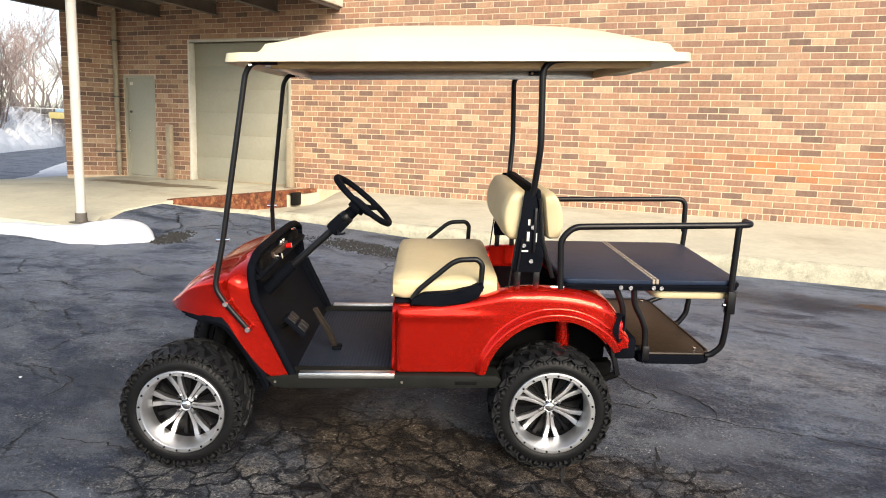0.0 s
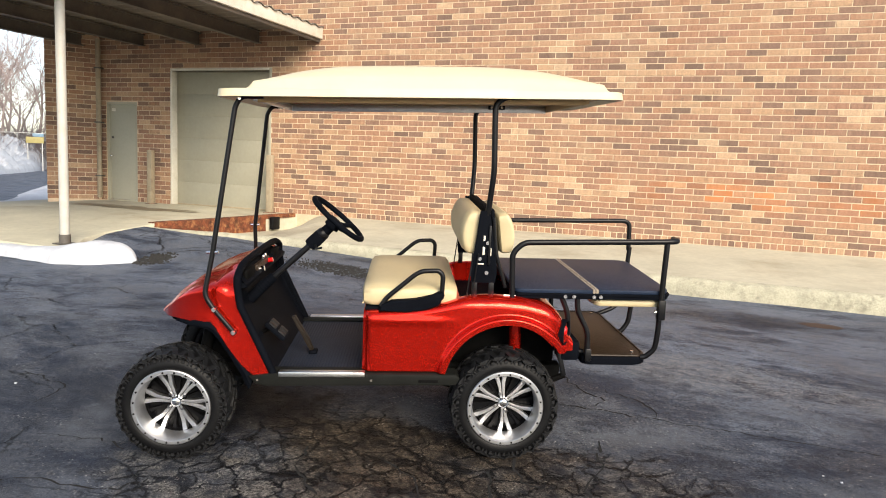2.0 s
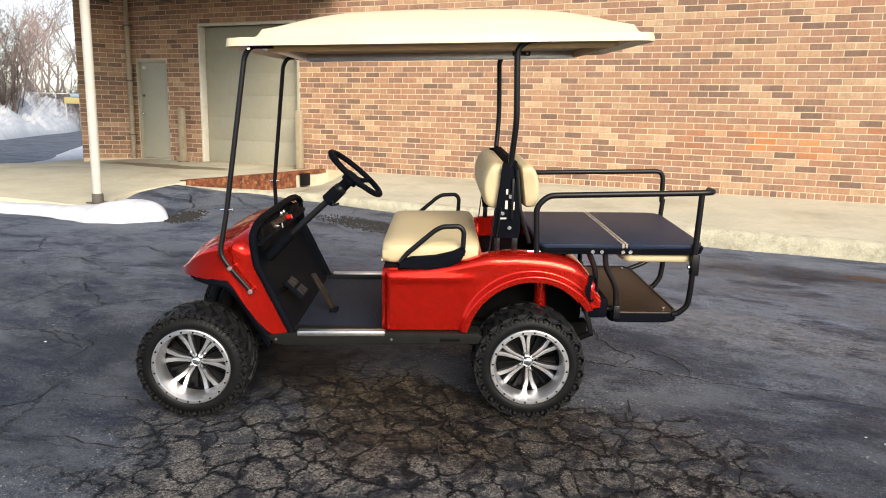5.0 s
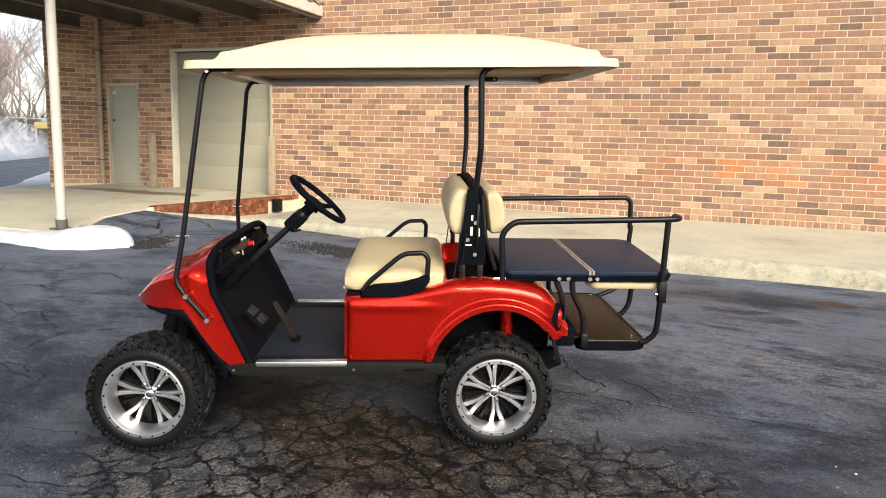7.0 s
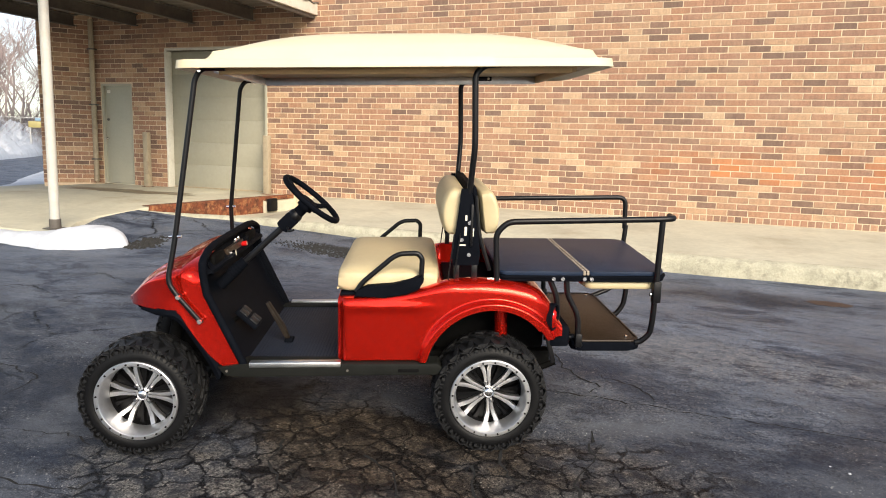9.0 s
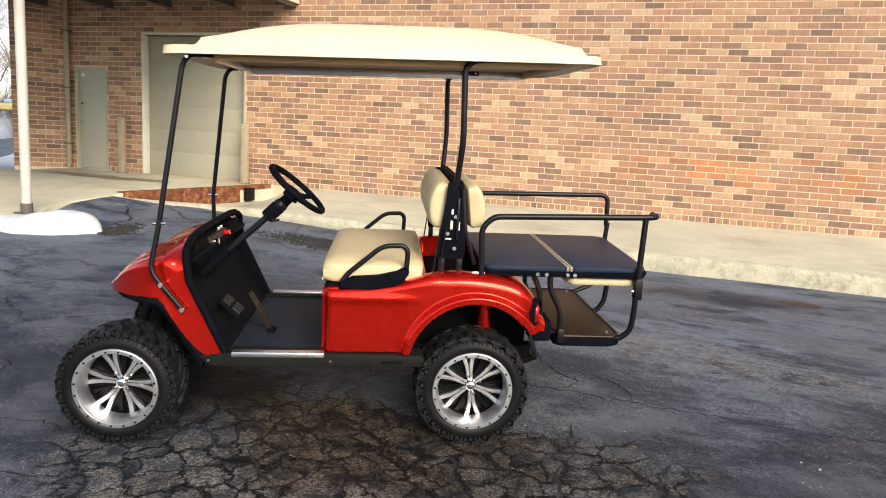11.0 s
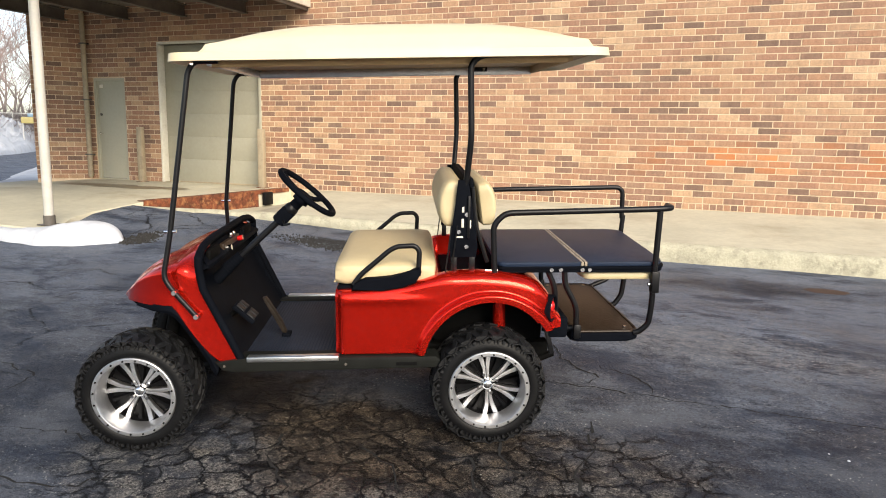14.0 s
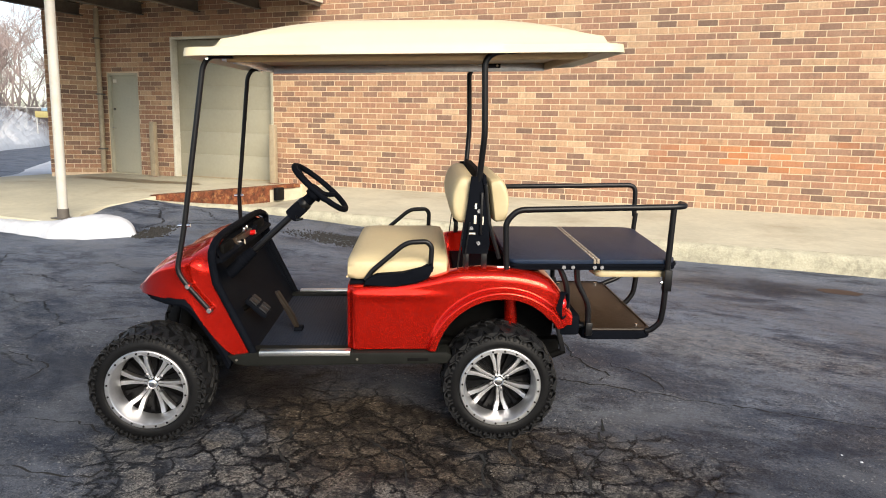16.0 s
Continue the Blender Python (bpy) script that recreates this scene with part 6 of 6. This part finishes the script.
def thicket():
    """Bare shrubs beside the snow bank: leaning stems that fork into fine twigs."""
    rnd = random.Random(31)
    verts, faces = [], []

    def stick(p, q, w):
        b = len(verts)
        side = Vector((0.57, 0.8, 0)) * w
        verts.extend([p - side, p + side, q])
        verts.append((p + q) / 2 + Vector((0.8, -0.57, 0)) * w)
        faces.extend([(b, b + 1, b + 2), (b, b + 3, b + 2), (b + 1, b + 3, b + 2)])

    for _ in range(420):
        s, t = rnd.uniform(-12, 0.2) - abs(rnd.gauss(0, 0.6)), rnd.gauss(0, 1.0)
        root = Vector((-34.2 + 0.62 * s - 0.8 * t, 21.6 + 0.78 * s + 0.57 * t, -0.1))
        h = rnd.uniform(3.6, 8.6) * (1.0 if s < -1 else 0.7)
        top = root + Vector((rnd.gauss(0, 0.6), rnd.gauss(0, 0.6), h))
        stick(root, top, 0.055)
        for k in range(20):
            f = rnd.uniform(0.2, 0.97)
            p = root.lerp(top, f)
            q = p + Vector((rnd.gauss(0, 0.75), rnd.gauss(0, 0.75), rnd.uniform(0.4, 1.6)))
            stick(p, q, 0.016)
            for _ in range(3):
                e = p.lerp(q, rnd.uniform(0.3, 1.0))
                stick(e, e + Vector((rnd.gauss(0, 0.3), rnd.gauss(0, 0.3), rnd.uniform(0.1, 0.5))), 0.009)
    me = bpy.data.meshes.new("thicket")
    me.from_pydata(verts, [], faces)
    me.materials.append(SHRUB)
    tagged(new("thicket", me), "dense bare brown shrubs beside the snow bank", "shrubs", kind="stuff")


thicket()


def brush():
    """A far hedge of bare stems and twigs."""
    rnd = random.Random(5)
    verts, faces = [], []
    for _ in range(16000):
        x = rnd.uniform(-130, -38)
        y = 0.62 * -x + 1 + rnd.uniform(-6, 22)
        h = rnd.uniform(1.5, 5.5) * (0.7 + 0.5 * noise.noise(Vector((x * 0.12, y * 0.12, 0))))
        a, lean, w = rnd.uniform(0, 6.28), rnd.uniform(0, 0.5) * h, 0.02 + 0.012 * h
        b = len(verts)
        dx, dy = math.cos(a), math.sin(a)
        verts += [(x - w, y + w, -0.2), (x + w, y - w, -0.2), (x + dx * lean, y + dy * lean, h)]
        z0 = 0.4 * h
        faces.append((b, b + 1, b + 2))
        for k in range(2):
            a2 = rnd.uniform(0, 6.28)
            px, py, pz = x + dx * lean * 0.5, y + dy * lean * 0.5, h * 0.5
            b = len(verts)
            verts += [(px, py, pz), (px + w, py - w, pz + 0.03), (px + math.cos(a2) * h * 0.3, py + math.sin(a2) * h * 0.3, pz + h * 0.35)]
            faces.append((b, b + 1, b + 2))
    me = bpy.data.meshes.new("brush")
    me.from_pydata(verts, [], faces)
    me.materials.append(TWIGS)
    tagged(new("brush", me), "far belt of bare brown brushwood", "woods", kind="stuff")


brush()


def far_fence():
    f = thing("chain_fence", "grey chain fence along the far side of the yard", "fence")
    pts = [Vector((-45.5 + 0.62 * s, 32.9 + 0.78 * s, 0)) for s in (-15, -12, -9, -6, -3, 0, 3, 6, 9)]
    for p in pts:
        part("post", tubed([p, p + Vector((0, 0, 2.5))], 0.05, seg=6), FENCE_STEEL, f)
    for z in (0.15, 1.4, 2.0, 2.48):
        part("rail", tubed([pts[0] + Vector((0, 0, z)), pts[-1] + Vector((0, 0, z))], 0.035, seg=6), FENCE_STEEL, f)
    a, b = pts[0], pts[-1]
    bm = bmesh.new()
    for k in range(-22, 176):
        for lean in (2.2, -2.2):
            p, q = 0.13 * k, 0.13 * k + lean
            if 0 <= p <= (b - a).length and 0 <= q <= (b - a).length:
                d = (b - a).normalized()
                tube(bm, [a + d * p + Vector((0, 0, 0.1)), a + d * q + Vector((0, 0, 2.45))], 0.005, seg=3)
    part("wire_mesh", bm, FENCE_STEEL, f)
    b = thing("yellow_board", "small yellow board with a blue panel above it", "board", at=pose(-37.1, 27.5, 0, 0, 0, 51))
    part("panel", boxed(-0.48, 0.48, -0.03, 0.03, 1.72, 2.10, bevel=0.01), YELLOW, b)
    part("upper_panel", boxed(-0.12, 0.48, -0.03, 0.03, 2.12, 2.32, bevel=0.01), BLUE, b, "faded blue panel")
    part("leg", boxed(-0.42, -0.36, -0.02, 0.02, 0, 1.73), FENCE_STEEL, b)
    part("leg", boxed(0.36, 0.42, -0.02, 0.02, 0, 1.73), FENCE_STEEL, b)


far_fence()

# ---- bricks ----


def brick_mesh(length, rnd):
    """A single brick with its face at y = 0 and arrises worn round."""
    h, d, c = BRICK_H - JOINT, 0.10, 0.003
    w = length - JOINT
    bm = bmesh.new()
    f = [bm.verts.new((x * (w / 2 - c), 0.0 + rnd.uniform(-0.0008, 0.0008), z * (h / 2 - c))) for x, z in ((-1, -1), (1, -1), (1, 1), (-1, 1))]
    g = [bm.verts.new((x * w / 2, c, z * h / 2)) for x, z in ((-1, -1), (1, -1), (1, 1), (-1, 1))]
    e = [bm.verts.new((x * w / 2, d, z * h / 2)) for x, z in ((-1, -1), (1, -1), (1, 1), (-1, 1))]
    bm.faces.new(f)
    for i in range(4):
        j = (i + 1) % 4
        bm.faces.new((f[i], f[j], g[j], g[i]))
        bm.faces.new((g[i], g[j], e[j], e[i]))
    return bm


def lay_bricks():
    rnd = random.Random(11)
    singles, rest = [], []
    rows = int((TOP_Z - BASE_Z) / BRICK_H)
    for r in range(rows):
        z = BASE_Z + BRICK_H * (r + 0.5)
        off = (0.72 if r % 2 else 0.13) + rnd.uniform(-0.05, 0.05)
        pitch = BRICK_L if r else 0.105
        n = int((WALL_X1 - WALL_X0) / pitch) + 2
        for i in range(-1, n):
            x0 = WALL_X0 + (i + off) * pitch
            spans = [(x0, x0 + pitch)]
            for a, b, top in (DOOR, ROLL):
                if z - BRICK_H / 2 < top - 0.02:
                    cut = []
                    for p, q in spans:
                        if q <= a or p >= b:
                            cut.append((p, q))
                        else:
                            if p < a:
                                cut.append((p, a))
                            if q > b:
                                cut.append((b, q))
                    spans = cut
            for p, q in spans:
                p, q = max(p, WALL_X0), min(q, WALL_X1)
                if q - p < 0.04:
                    continue
                full = abs(q - p - BRICK_L) < 1e-6
                if full and 3.15 < (p + q) / 2 < 6.5 and r < 29 and len(singles) < 300:
                    singles.append(((p + q) / 2, z))
                else:
                    rest.append(((p + q) / 2, z, q - p))
    verts, faces = [], []

    def add(cx, z, length, face):
        w, h, c = (length - JOINT) / 2, (BRICK_H - JOINT) / 2, 0.003
        j = rnd.uniform(-0.0015, 0.0015)
        b = len(verts)
        for ww, hh, dd in ((w - c, h - c, j), (w, h, c), (w, h, 0.03)):
            for sx, sz in ((-1, -1), (1, -1), (1, 1), (-1, 1)):
                verts.append(face(cx + sx * ww, dd, z + sz * hh))
        faces.append((b, b + 1, b + 2, b + 3))
        for k in range(4):
            m = (k + 1) % 4
            faces.append((b + k, b + 4 + k, b + 4 + m, b + m))
            faces.append((b + 4 + k, b + 8 + k, b + 8 + m, b + 4 + m))

    for cx, z, length in rest:
        add(cx, z, length, lambda u, d, w: (u, WALL_Y + d, w))
    me = bpy.data.meshes.new("brickwork")
    me.from_pydata(verts, [], faces)
    me.materials.append(BRICK_REST)
    ob = new("brickwork", me)
    ob.parent = wall
    tagged(ob, kind="stuff")
    # door and dock reveals are lined by the frames; the wing wall has two faces and an end
    verts, faces = [], []
    for r in range(rows):
        z = BASE_Z + BRICK_H * (r + 0.5)
        off = 0.5 * (r % 2)
        for p, q in ((WING_A, WING_B), (WING_C, WING_A)):
            d = (q - p).normalized()
            inward = Vector((-d.y, d.x))
            length = (q - p).length
            u = -off * BRICK_L
            while u < length:
                a, b = max(u, 0.0), min(u + BRICK_L, length)
                if b - a > 0.04:
                    add((a + b) / 2, z, b - a, lambda t, e, w: (p.x + d.x * t + inward.x * e, p.y + d.y * t + inward.y * e, w))
                u += BRICK_L
    me = bpy.data.meshes.new("brickwork")
    me.from_pydata(verts, [], faces)
    me.materials.append(BRICK_REST)
    ob = new("brickwork", me)
    ob.parent = fin
    tagged(ob, kind="stuff")
    alike = [finish("brick", brick_mesh(BRICK_L, rnd), BRICK) for _ in range(4)]
    for i, (x, z) in enumerate(singles):
        o = new("brick", alike[i % 4])
        o.parent = wall
        o.location = (x, WALL_Y + rnd.uniform(-0.0015, 0.0015), z)


lay_bricks()
